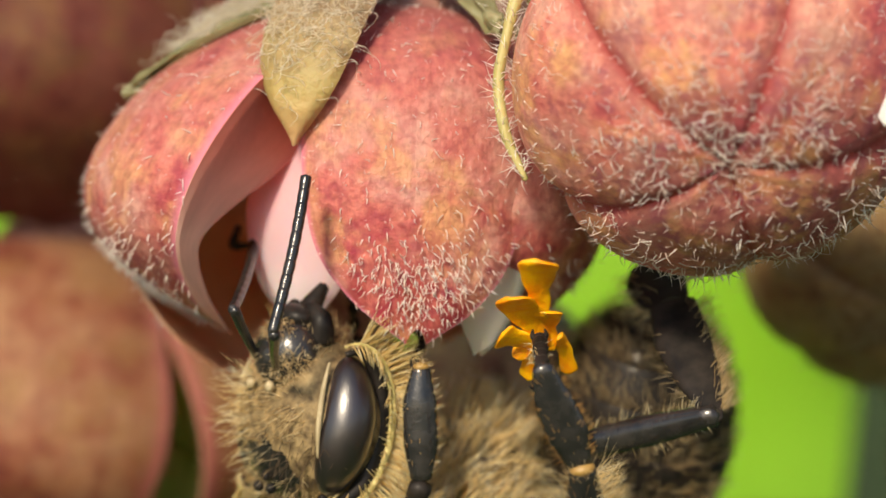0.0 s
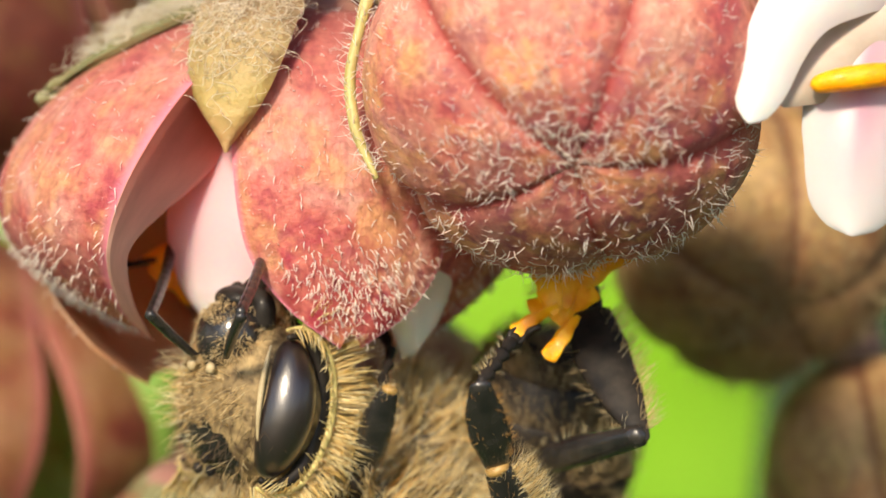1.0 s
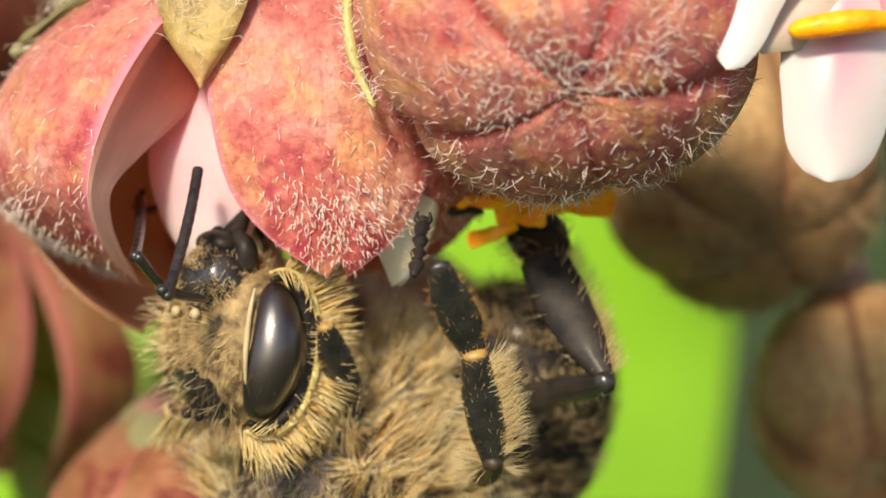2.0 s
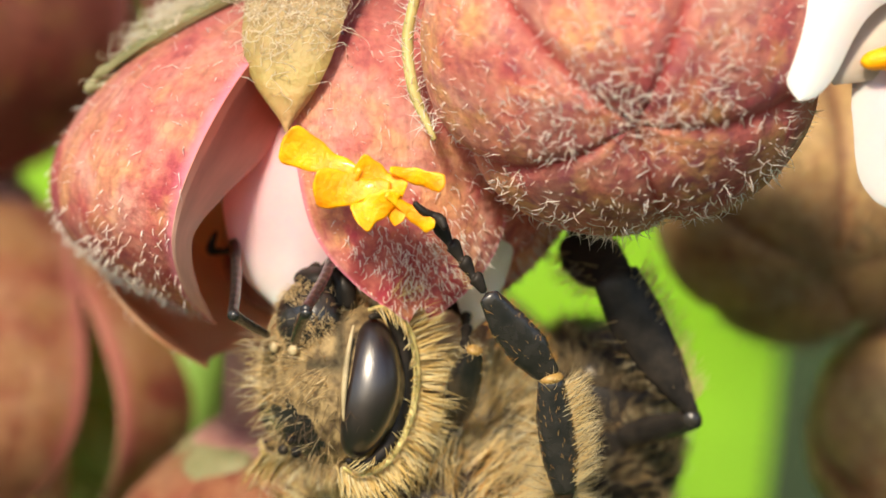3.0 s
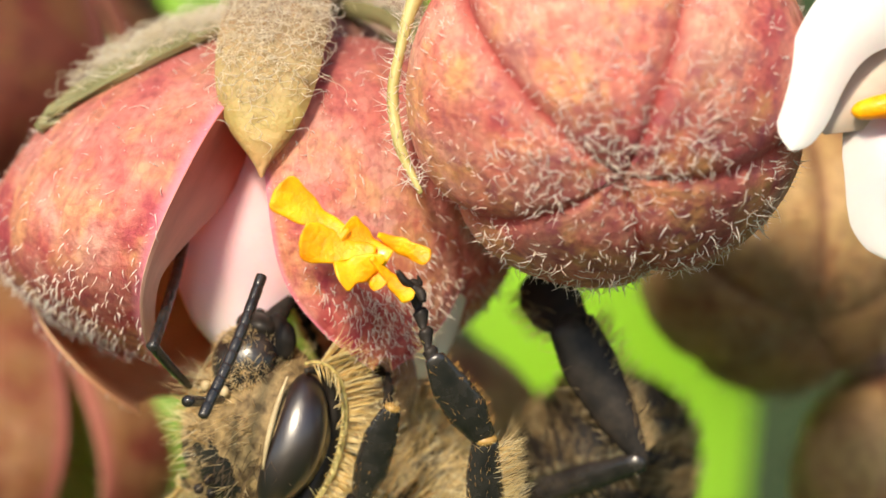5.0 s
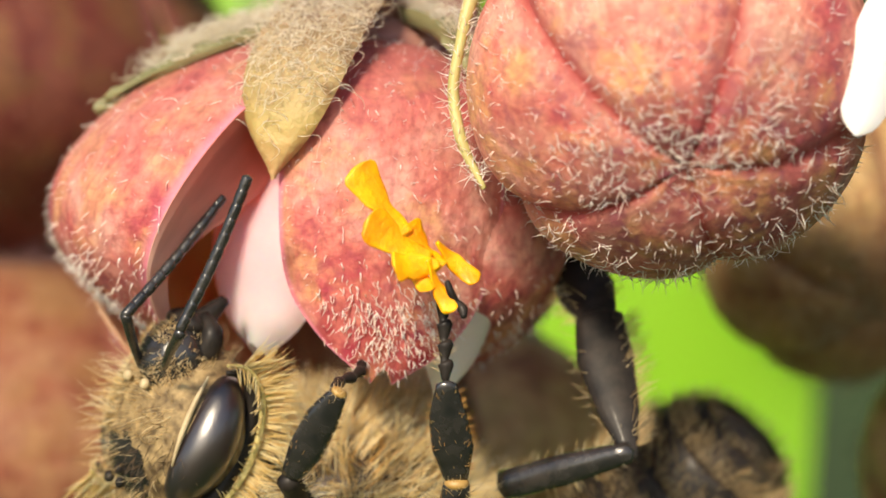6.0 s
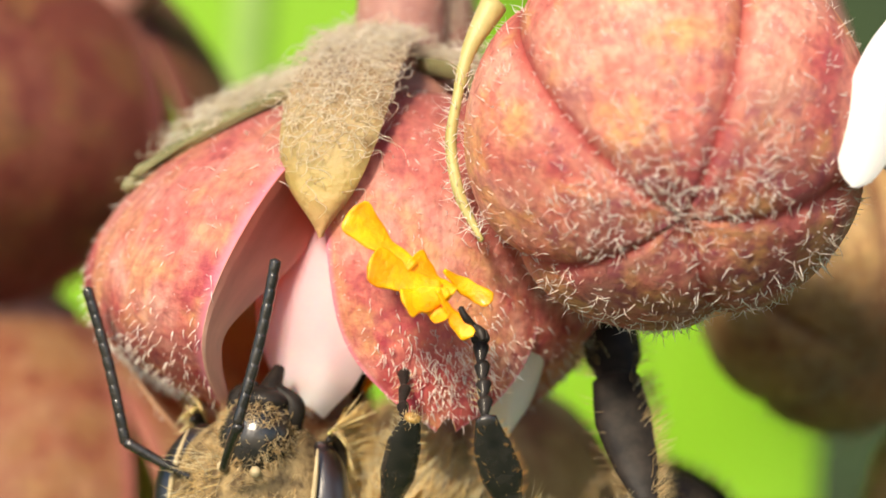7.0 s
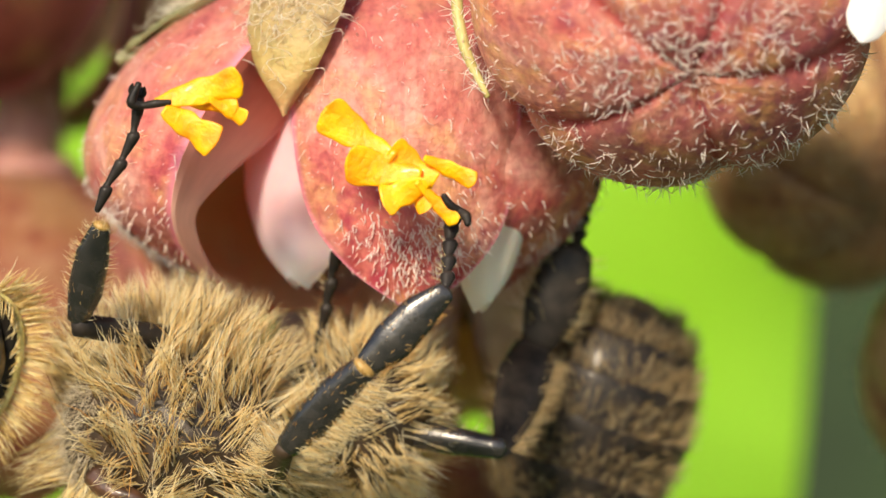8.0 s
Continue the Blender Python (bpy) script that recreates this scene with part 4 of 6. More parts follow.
    root = np.stack([side * (1.38 + 0.06 * np.cos(x)), -0.12 + 0.84 * np.cos(x) + 0.09 * np.sin(x), -0.07 + 1.40 * np.sin(x)], -1)
    nrm = np.stack([side * (0.75 + 0 * x), -0.95 * np.cos(x), -0.75 * np.sin(x)], -1)
    part("eye_bristle", hairs("eye_bristle", root, nrm / np.linalg.norm(nrm, axis=1, keepdims=True), 0.38, 0.016, FUR_GOLD, lean_by=0, curl=0.1, jitter=0.12), head, "short pale bristles along the eye", "stuff")
def off_eyes(u, v):
    p = head_form(u, v)
    return np.where((np.abs(p[..., 0]) > 0.88) & (p[..., 1] > -0.8) & (p[..., 2] > -1.15), 0.0, 1.0)


def off_crown(u, v):
    """Thins the pale fur round the simple eyes."""
    p = head_form(u, v) - np.array([0.0, -0.72, -1.1])
    return 1 - 0.90 * np.exp(-((p ** 2 * np.array([0.4, 1.0, 0.8])).sum(-1) / 0.75) ** 2)


def off_dark(u, v):
    """Leaves the dark patch behind the lower end of the near eye free of pale fur."""
    p = head_form(u, v) - np.array([0.85, -0.78, -0.62])
    return 1 - np.exp(-(p ** 2).sum(-1) / 0.3)


fur_on("face_fur", head_form, 3000, 0.38, 0.006, FUR_PALE, head, lambda u, v: np.clip(1.45 - 1.75 * v, 0.10, 1) * off_eyes(u, v) * off_crown(u, v) * off_dark(u, v), "short golden face fur", lean=(0, -0.2, -0.3), lean_by=0.4, curl=0.4, jitter=0.3, clump=0.25, short=0.3, tufts=190, gather=0.5)
fur_on("cheek_fur", head_form, 1500, 0.62, 0.0075, FUR, head, lambda u, v: (head_form(u, v)[..., 0] < -0.25) * (head_form(u, v)[..., 2] < 0.7) * off_eyes(u, v) * off_crown(u, v), "longer golden cheek fur", lean=(-0.3, 0, -0.3), lean_by=0.4, curl=0.4, jitter=0.25, short=0.4, tufts=90, gather=0.6)
fur_on("crown_fur", head_form, 1500, 0.45, 0.008, FUR, head, lambda u, v: (v < 0.12) * off_eyes(u, v) * off_crown(u, v) * off_dark(u, v), "longer golden fur on the crown", curl=0.4, jitter=0.3, tufts=120, gather=0.55)
fur_on("dark_fur", head_form, 1100, 0.4, 0.008, FUR_DARK, head, lambda u, v: np.exp(-(((head_form(u, v) - np.array([0.85, -0.78, -0.62])) ** 2).sum(-1)) / 0.22), "dark fur below the eye", jitter=0.4)
fur_on("ocelli_fur", head_form, 500, 0.2, 0.008, FUR_DARK, head, lambda u, v: np.exp(-((head_form(u, v) - np.array([0.0, -0.75, -1.08])) ** 2 * np.array([0.5, 1.0, 1.0])).sum(-1) / 0.3), "dark fur round the simple eyes", jitter=0.4)
# the top of the head is bare, dark and shiny
head.data.materials.append(GLOSSY)
for face in head.data.polygons:
    c = np.array(face.center) / MM - np.array([0.0, -0.72, -1.1])
    if (c ** 2 * np.array([0.4 + 0.5 * (c[0] > 0), 1.0, 0.8])).sum() < 0.42 + 0.06 * math.sin(c[0] * 19 + c[2] * 7) + 0.05 * math.sin(c[1] * 31 - c[0] * 11):
        face.material_index = 1
part("clypeus", ellipsoid("clypeus", (0.12, -0.62, 1.05), (0.66, 0.6, 0.72), GLOSSY), head, "dusty shiny dark face shield")
part("clypeus_hairs", hairs_on("clypeus_hairs", round_form((0.12, -0.62, 1.05), (0.68, 0.6, 0.72)), 2000, 0.13, 0.007, FUR_PALE, lambda u, v: 0.06 + 0.94 * (np.sin(u * 9 + v * 7) + np.sin(v * 17 - u * 4) > 0.15), lean_by=0.2, jitter=0.7), head, "sparse pale hairs", "stuff")
part("labrum", ellipsoid("labrum", (0.12, -0.62, 1.72), (0.45, 0.32, 0.24), CHITIN), head, "black upper lip")
for s in (1, -1):
    part("mandible", tube("mandible", [(0.45 * s + 0.1, -0.3, 1.35), (0.5 * s + 0.1, -0.35, 1.7), (0.2 * s + 0.1, -0.45, 1.95)], [0.24, 0.2, 0.1], CHITIN, 10), head, "black mandible")
    part("antenna_socket", ellipsoid("antenna_socket", (0.3 * s + 0.05, -1.13, 0.52), (0.10, 0.08, 0.10), CREAM, 16, 10), head, "pale antenna socket")
part("proboscis", tube("proboscis", [(0.1, -0.4, 1.6), (0.12, -0.25, 1.95), (0.15, -0.05, 2.3)], [0.28, 0.2, 0.1], CHITIN, 10), head, "dark proboscis reaching into the flower")
for ox, oz in ((0, -1.05), (-0.2, -1.25), (0.2, -1.25)):
    part("ocellus", ellipsoid("ocellus", (ox, -0.82, oz), (0.1, 0.09, 0.1), CHITIN, 16, 10), head, "dark glossy simple eye")


def antenna_parts():
    scape = part("antenna_scape", tube("antenna_scape", [(0, 0, 0), (0, 0, 0.7), (0.03, 0, 1.36)], [0.07, 0.085, 0.1], GLOSSY, 12), bee, "black basal antenna segment")
    n = 11
    pts, rad = [], []
    for i in range(n):
        z = 2.75 * i / n
        pts += [(0.06 * math.sin(z), 0, z + 0.01), (0.06 * math.sin(z + 0.1), 0, z + 0.12), (0.06 * math.sin(z + 0.2), 0, z + 0.235)]
        rad += [0.088, 0.097, 0.096]
    flag = part("antenna_flagellum", tube("antenna_flagellum", pts, rad, GLOSSY, 12, n=99), bee, "ringed black antenna tip")
    return scape, flag


near_scape, near_flag = antenna_parts()
far_scape, far_flag = antenna_parts()


def leg_segment(name, stops, radii, flat=0.7, fur=0, fur_len=0.35, material=None, fur_mat=None, joint=False, left=0.3, fuzz=0, label="black leg segment"):
    seg = part(name, tube(name, stops, radii, material or CHITIN, 14, flat=flat), bee, label)
    c, L = smooth_curve(stops, 50), np.linalg.norm(np.subtract(stops[-1], stops[0]))
    r = np.interp(np.linspace(0, 1, 50), np.linspace(0, 1, len(radii)), radii)
    if fur:
        k = rng.integers(3, 47, fur)
        a = rng.uniform(0, 6.283, fur)
        a = np.where(rng.uniform(0, 1, fur) < 0.985, rng.choice([0.0, math.pi], fur, p=[1 - left, left]) + rng.normal(0, 0.4, fur), a)
        nrm = np.stack([np.cos(a), np.sin(a) * flat, 0 * a], -1)
        part("leg_hairs", hairs("leg_hairs", c[k] + nrm * r[k][:, None] * 0.97, nrm, fur_len, 0.0045, fur_mat or FUR, lean=(0, 0, -0.6), lean_by=0.7, curl=0.25, jitter=0.2), seg, "golden fringe of leg hairs", "stuff")
    if fuzz:
        k, a = rng.integers(4, 46, fuzz), rng.uniform(0, 6.283, fuzz)
        nrm = np.stack([np.cos(a), np.sin(a) * flat, 0 * a], -1)
        part("short_hairs", hairs("short_hairs", c[k] + nrm * r[k][:, None] * 0.98, nrm, 0.11, 0.0035, FUR_ORANGE, lean=(0, 0, -1), lean_by=2.4, curl=0.3, jitter=0.25), seg, "short golden bristles", "stuff")
    if joint:
        part("joint", ellipsoid("joint", tuple(c[0]), (r[0] * 0.98, r[0] * 0.75, r[0] * 0.5), PALE_JOINT, 18, 10), seg, "pale yellow joint")
        part("joint_hairs", hairs_on("joint_hairs", round_form(tuple(c[0]), (r[0] * 0.98, r[0] * 0.75, r[0] * 0.5)), 70, 0.13, 0.005, FUR_PALE, None, lean_by=0), seg, "golden tuft at the joint", "stuff")
    return seg


def tarsus(length, r, bend=0.0):
    pts, rad = [], []
    for i in range(4):
        z = length * (0.12 + 0.88 * i / 4)
        pts += [(bend * math.sin(5 * z / length), 0, z), (0.02 + bend * math.sin(5 * z / length + 0.85), 0, z + length * 0.17)]
        rad += [r * 1.25, r * 0.55]
    return pts, rad


def foot(length, r, fur=26, bend=0.0):
    """The thin jointed end of a leg, from its claws at the origin."""
    pts, rad = tarsus(length, r, bend)
    seg = leg_segment("tarsus", [(0, 0, 0)] + pts, [r * 0.8] + rad, 0.9, fur, 0.18, label="thin jointed black foot")
    for s in (1, -1):
        part("claw", tube("claw", [(0.03 * s, 0, 0.12), (0.11 * s, -0.06, 0.03), (0.1 * s, -0.14, -0.08)], [0.055, 0.05, 0.015], CHITIN, 8), seg)
    part("foot_pad", ellipsoid("foot_pad", (0, -0.02, 0.04), (0.13, 0.1, 0.12), CHITIN, 14, 8), seg)
    return seg


mid_tarsus = foot(1.5, 0.11)
mid_basi = leg_segment("basitarsus", [(0, 0, 0), (0.03, 0, 0.6), (0.0, 0, 1.2), (0, 0, 1.8)], [0.17, 0.32, 0.35, 0.2], 0.45, 90, 0.13, fur_mat=FUR_ORANGE, left=0.7, fuzz=45, material=GLOSSY)
mid_tibia = leg_segment("tibia", [(0, 0, 0), (0.02, 0, 0.7), (0, 0, 1.4), (0, 0, 2.0)], [0.22, 0.32, 0.32, 0.2], 0.6, 620, 0.5, joint=True, left=0.9, fuzz=130, material=GLOSSY)
mid_femur = leg_segment("femur", [(0, 0, 0), (0, 0, 1.2), (0, 0, 2.4)], [0.16, 0.24, 0.26], 0.8, 420, 0.5, material=CHITIN_BROWN)
front_tarsus = foot(2.2, 0.09, bend=-0.12)
front_tibia = leg_segment("tibia", [(0, 0, 0), (0.02, 0, 0.6), (0, 0, 1.3), (0, 0, 1.9)], [0.15, 0.29, 0.3, 0.18], 0.6, 120, 0.2, material=GLOSSY, joint=True, fuzz=30)
front_femur = leg_segment("femur", [(0, 0, 0), (0, 0, 0.9), (0, 0, 1.9)], [0.2, 0.22, 0.24], 0.8, 220, 0.4)
hind_tarsus = foot(1.3, 0.12)
hind_basi = leg_segment("basitarsus", [(0, 0, 0), (0.02, 0, 0.5), (0.02, 0, 1.2), (0, 0, 1.9)], [0.32, 0.5, 0.52, 0.32], 0.3, 200, 0.35)
hind_tibia = leg_segment("tibia", [(0, 0, 0), (0.05, 0, 0.8), (0.03, 0, 1.8), (0, 0, 2.75)], [0.42, 0.5, 0.38, 0.12], 0.35, 300, 0.42, fur_mat=FUR_PALE, left=0.9)
hind_femur = leg_segment("femur", [(0, 0, 0), (0, 0, 1.2), (0, 0, 2.4)], [0.19, 0.28, 0.27], 0.8, 60, 0.22, material=GLOSSY)
far_tarsus = foot(2.2, 0.1)
far_tibia = leg_segment("tibia", [(0, 0, 0), (0, 0, 1.0), (0, 0, 2.0)], [0.15, 0.24, 0.2], 0.7, 120, 0.25)


# ---------------------------------------------------------------- movement
def motions():
    walk(flower, [
        (0, mm(-2.20, 2.000, 4.62, -0.7, 3.0, -11.7)),
        (0.5, mm(-1.854, 2.000, 4.494, -0.7, 3.6, -10.0)),
        (1, mm(-1.241, 2.000, 4.537, -0.0, 2.2, -6.5)),
        (1.2, mm(-1.640, 2.000, 4.360, -0.4, 1.2, -7.0)),
        (2.4, mm(-1.656, 2.000, 4.344, -1.7, -2.1, -8.4)),
        (2.5, mm(-1.726, 2.000, 4.236, -1.7, -1.7, -5.1)),
        (3, mm(-1.413, 2.000, 4.261, 0.1, -0.6, -4.9)),
        (3.5, mm(-1.750, 2.000, 4.300, -0.0, 0.0, -0.0)),
        (4, mm(-1.991, 2.000, 4.257, -0.2, 0.2, 2.5)),
        (4.5, mm(-1.982, 2.000, 4.312, -0.0, 0.5, 4.2)),
        (4.7, mm(-2.198, 2.000, 4.412, -0.3, 0.8, 5.1)),
        (5.8, mm(-1.604, 2.000, 4.220, -0.5, 7.3, -7.3)),
        (6, mm(-1.75, 2.000, 4.272, 0.1, 8.9, -9.0)),
        (6.2, mm(-1.71, 2.000, 4.148, -1.1, 6.9, -7.5)),
        (6.5, mm(-1.67, 2.000, 4.205, -1.4, 7.4, -6.0)),
        (7, mm(-1.387, 2.000, 4.237, 0.1, 3.4, -5.7)),
        (7.2, mm(-0.698, 2.000, 3.856, -2.6, 0.6, -14.4)),
        (7.4, mm(-0.591, 2.000, 4.058, 3.6, 0.7, -11.6)),
        (7.5, mm(-1.393, 2.000, 3.974, -0.0, 4.9, -2.4)),
        (7.6, mm(-0.948, 2.000, 3.731, -0.8, 4.8, -6.6)),
        (7.8, mm(-1.498, 2.000, 3.947, -0.0, 4.2, -7.9)),
        (8, mm(-1.527, 2.000, 4.021, 1.8, 3.7, -14.7)),
    ])
    still, tipped = mm(-13.2, 19, 10.9, 4, 0, 64), mm(-10.9, 19, 12.2, 0, 30, 0) @ pose(0, 0, 0, 4, 0, 64)
    walk(shaded_flower, [(0, still), (7.0, still), (7.2, tipped), (8, tipped)])
    walk(open_flower, [
        (0, mm(7.85, -4.3, 3.25)),
        (0.5, mm(7.85, -4.3, 3.2)),
        (1, mm(8.14, -4.3, 3.28)),
        (1.2, mm(7.75, -4.3, 3.2)),
        (2.3, mm(7.85, -4.3, 3.0)),
        (3.5, mm(8.02, -4.3, 3.03)),
        (8, mm(8.08, -4.3, 3.03)),
    ])
    walk(pollinia_mid, [
        (0, mm(0.230, -2.100, -1.980, 67.9, 36.7, 55.8)),
        (0.1, mm(0.500, -0.900, -1.050, 94.4, 66.0, 88.7)),
        (0.2, mm(0.760, 0.400, -0.400, 180.0, 64.3, 180.0)),
        (0.5, mm(0.812, 0.400, -0.357, 180.0, 64.3, 180.0)),
        (1, mm(2.460, -1.200, -1.445, 180.0, 69.3, 180.0)),
        (1.2, mm(2.000, 0.300, -0.500, 180.0, 60.0, 180.0)),
        (2.4, mm(1.488, 0.000, -0.433, 180.0, 29.3, 180.0)),
        (2.5, mm(1.633, 0.000, -0.492, 180.0, 39.3, 180.0)),
        (2.6, mm(0.953, -2.600, -1.119, 180.0, -15.7, 180.0)),
        (2.7, mm(0.434, -3.600, -1.089, 180.0, -85.7, 180.0)),
        (2.8, mm(0.203, -3.600, -0.810, 0.0, -36.3, 0.0)),
        (3, mm(0.126, -3.600, -0.087, 0.0, -0.3, 0.0)),
        (3.5, mm(0.084, -3.600, -0.317, 0.0, -0.0, 0.0)),
        (4, mm(-0.125, -3.600, -0.291, 0.0, -0.3, 0.0)),
        (4.5, mm(-0.004, -3.600, -0.189, 0.0, -0.3, 0.0)),
        (5.8, mm(-0.325, -3.600, -0.800, -14.7, 32.9, 19.4)),
        (6, mm(-0.450, -3.600, -0.700, -15.5, 31.0, 19.0)),
        (6.2, mm(-0.330, -3.600, -0.720, -15.5, 31.0, 19.0)),
        (6.5, mm(-0.300, -3.600, -0.520, -15.5, 31.0, 19.0)),
        (7, mm(-0.099, -3.600, -0.255, -15.9, 20.6, 14.6)),
        (7.2, mm(0.350, -3.600, -1.098, -8.0, 3.1, 5.6)),
        (7.4, mm(1.050, -3.600, -1.022, 0.0, 3.7, 0.0)),
        (7.5, mm(0.100, -3.600, -0.717, 0.0, 3.7, 0.0)),
        (7.6, mm(0.420, -3.600, -0.921, 0.0, 11.7, 0.0)),
        (7.8, mm(-0.200, -3.600, -0.787, 0.0, 15.7, 0.0)),
        (8, mm(-0.430, -3.600, -0.682, 0.0, 11.7, 0.0)),
    ])
    walk(pollinia_front, [
        (0, mm(-4.866, 1.500, 0.247, 0, 0.0, 0)),
        (3.5, mm(-3.615, 1.500, -0.616, 0, 0.0, 0)),
        (5.8, mm(-4.184, 1.500, 0.125, 0, 0.0, 0)),
        (6.5, mm(-4.028, 1.500, -0.023, 0, 0.0, 0)),
        (7, mm(-2.982, 1.500, -0.491, 0, 0.0, 0)),
        (7.2, mm(-2.269, -1.000, -1.706, 0, 0.0, 0)),
        (7.3, mm(-1.870, -0.800, -3.447, 0, 0.0, 0)),
        (7.4, mm(-0.562, -0.200, -2.299, 0, 50.0, 0)),
        (7.5, mm(-1.221, 2.000, -4.648, 0, 20.0, 0)),
        (7.6, mm(-2.212, -2.500, -1.520, 0, 20.0, 0)),
        (7.7, mm(-2.047, -2.400, -3.107, 0, 0.0, 0)),
        (7.8, mm(-5.503, -3.600, -0.641, 0, 6.0, 0)),
        (7.9, mm(-5.136, -3.600, 1.508, 0, 6.0, 0)),
        (8, mm(-5.323, -3.600, 1.361, 0, 6.0, 0)),
    ])
    walk(bee, [
        (0, mm(-1.993, 1.000, -5.587, 0.0, -0.0, 0.0)),
        (0.5, mm(-0.903, 1.000, -5.267, 0.0, -0.0, 0.0)),
        (1, mm(-0.507, 1.000, -5.200, 0.0, -0.0, 0.0)),
        (1.2, mm(-1.300, 1.000, -5.250, 0.0, -0.0, 0.0)),
        (2.4, mm(-0.129, 1.000, -5.674, 0.0, -0.0, 0.0)),
        (2.5, mm(-0.030, 1.000, -5.479, 0.0, -0.0, 0.0)),
        (3, mm(0.024, 1.000, -5.708, 0.0, -0.0, 0.0)),
        (3.5, mm(-0.299, 1.000, -5.517, 0.0, -0.0, 0.0)),
        (4, mm(-0.443, 1.000, -5.441, 0.0, -0.0, 0.0)),
        (4.5, mm(-0.312, 1.000, -5.419, 0.0, -0.0, 0.0)),
        (5.8, mm(-2.772, 1.000, -4.628, 0.0, -0.0, 0.0)),
        (6, mm(-2.815, 1.000, -4.510, 0.0, -0.0, 0.0)),
        (6.2, mm(-2.762, 1.000, -4.748, 0.0, -0.0, 0.0)),
        (6.5, mm(-2.720, 1.000, -4.673, 0.0, -0.0, 0.0)),
        (7, mm(-2.178, 1.000, -4.592, 0.0, -0.0, 0.0)),
        (7.2, mm(-1.294, 1.000, -5.710, 0.0, -0.0, 0.0)),
        (7.4, mm(-3.076, 0.300, -4.846, 35.0, 5.0, 0.0)),
        (7.5, mm(-3.693, 0.200, -4.373, 35.0, 5.0, 0.0)),
        (7.6, mm(-2.166, 0.000, -5.227, 10.0, -0.0, 0.0)),
        (7.8, mm(-3.841, -0.400, -4.947, 0.0, 5.0, 0.0)),
        (8, mm(-5.587, -0.700, -4.300, 0.0, 10.0, 0.0)),
    ])
    walk(thorax, [
        (0, mm(0, 0, 0)),
        (7.2, mm(0, 0, 0)),
        (7.6, mm(0, 0, 0, 4, 0, -12)),
        (8, mm(0, 0, 0, 10, 0, -38)),
    ])
    walk(thorax_side, [
        (0, mm(0, 0, 0)),
        (4.7, mm(0, 0, 0)),
        (5.8, mm(-0.2, 0, -0.9)),
        (7, mm(-0.2, 0, -0.9)),
        (7.2, mm(0, 0, -0.4)),
        (7.6, mm(0, 0, -0.6)),
        (8, mm(2.3, 0.4, -0.7)),
    ])
    walk(head, [
        (0, mm(-1.664, -1.600, 2.788, -3.9, 3.1, -52.1)),
        (0.5, mm(-1.673, -1.600, 2.824, -3.2, 2.5, -52.1)),
        (1, mm(-1.657, -1.600, 2.678, -4.7, 3.7, -52.2)),
        (2.4, mm(-1.704, -1.600, 2.857, -2.4, 1.8, -52.0)),
        (2.5, mm(-1.759, -1.600, 2.850, -2.4, 1.8, -52.0)),
        (3, mm(-1.715, -1.600, 2.850, -3.2, 2.5, -52.1)),
        (3.5, mm(-1.706, -1.600, 2.837, -3.2, 2.5, -52.1)),
        (4, mm(-1.704, -1.600, 2.841, -2.4, 1.8, -52.0)),
        (4.5, mm(-1.666, -1.600, 2.829, -4.7, 3.7, -52.2)),
        (5.8, mm(-2.303, -1.600, 1.945, -17.7, 13.3, -54.1)),
        (6, mm(-2.563, -1.600, 1.947, -17.7, 13.3, -54.1)),
        (6.2, mm(-2.523, -1.600, 1.957, -16.8, 12.7, -53.9)),
        (6.5, mm(-2.470, -1.600, 1.903, -19.3, 14.5, -54.5)),
        (7, mm(-1.847, -1.600, 1.606, -2.6, 9.7, -15.2)),
        (7.2, mm(-2.166, -1.600, 1.959, -0.3, 2.0, -8.0)),
        (7.4, mm(-1.613, 0.558, 3.035, -89.2, -10.3, -4.3)),
        (7.5, mm(-1.212, 0.643, 2.982, -89.2, -10.3, -4.3)),
        (7.6, mm(-2.146, -0.341, 1.522, -27.1, -9.5, -47.1)),
        (7.8, mm(-3.093, -0.200, 0.762, -3.8, 3.2, -50.1)),
        (8, mm(-4.25, 0.100, 1.0, 0.0, 12.0, -50.0)),
    ])
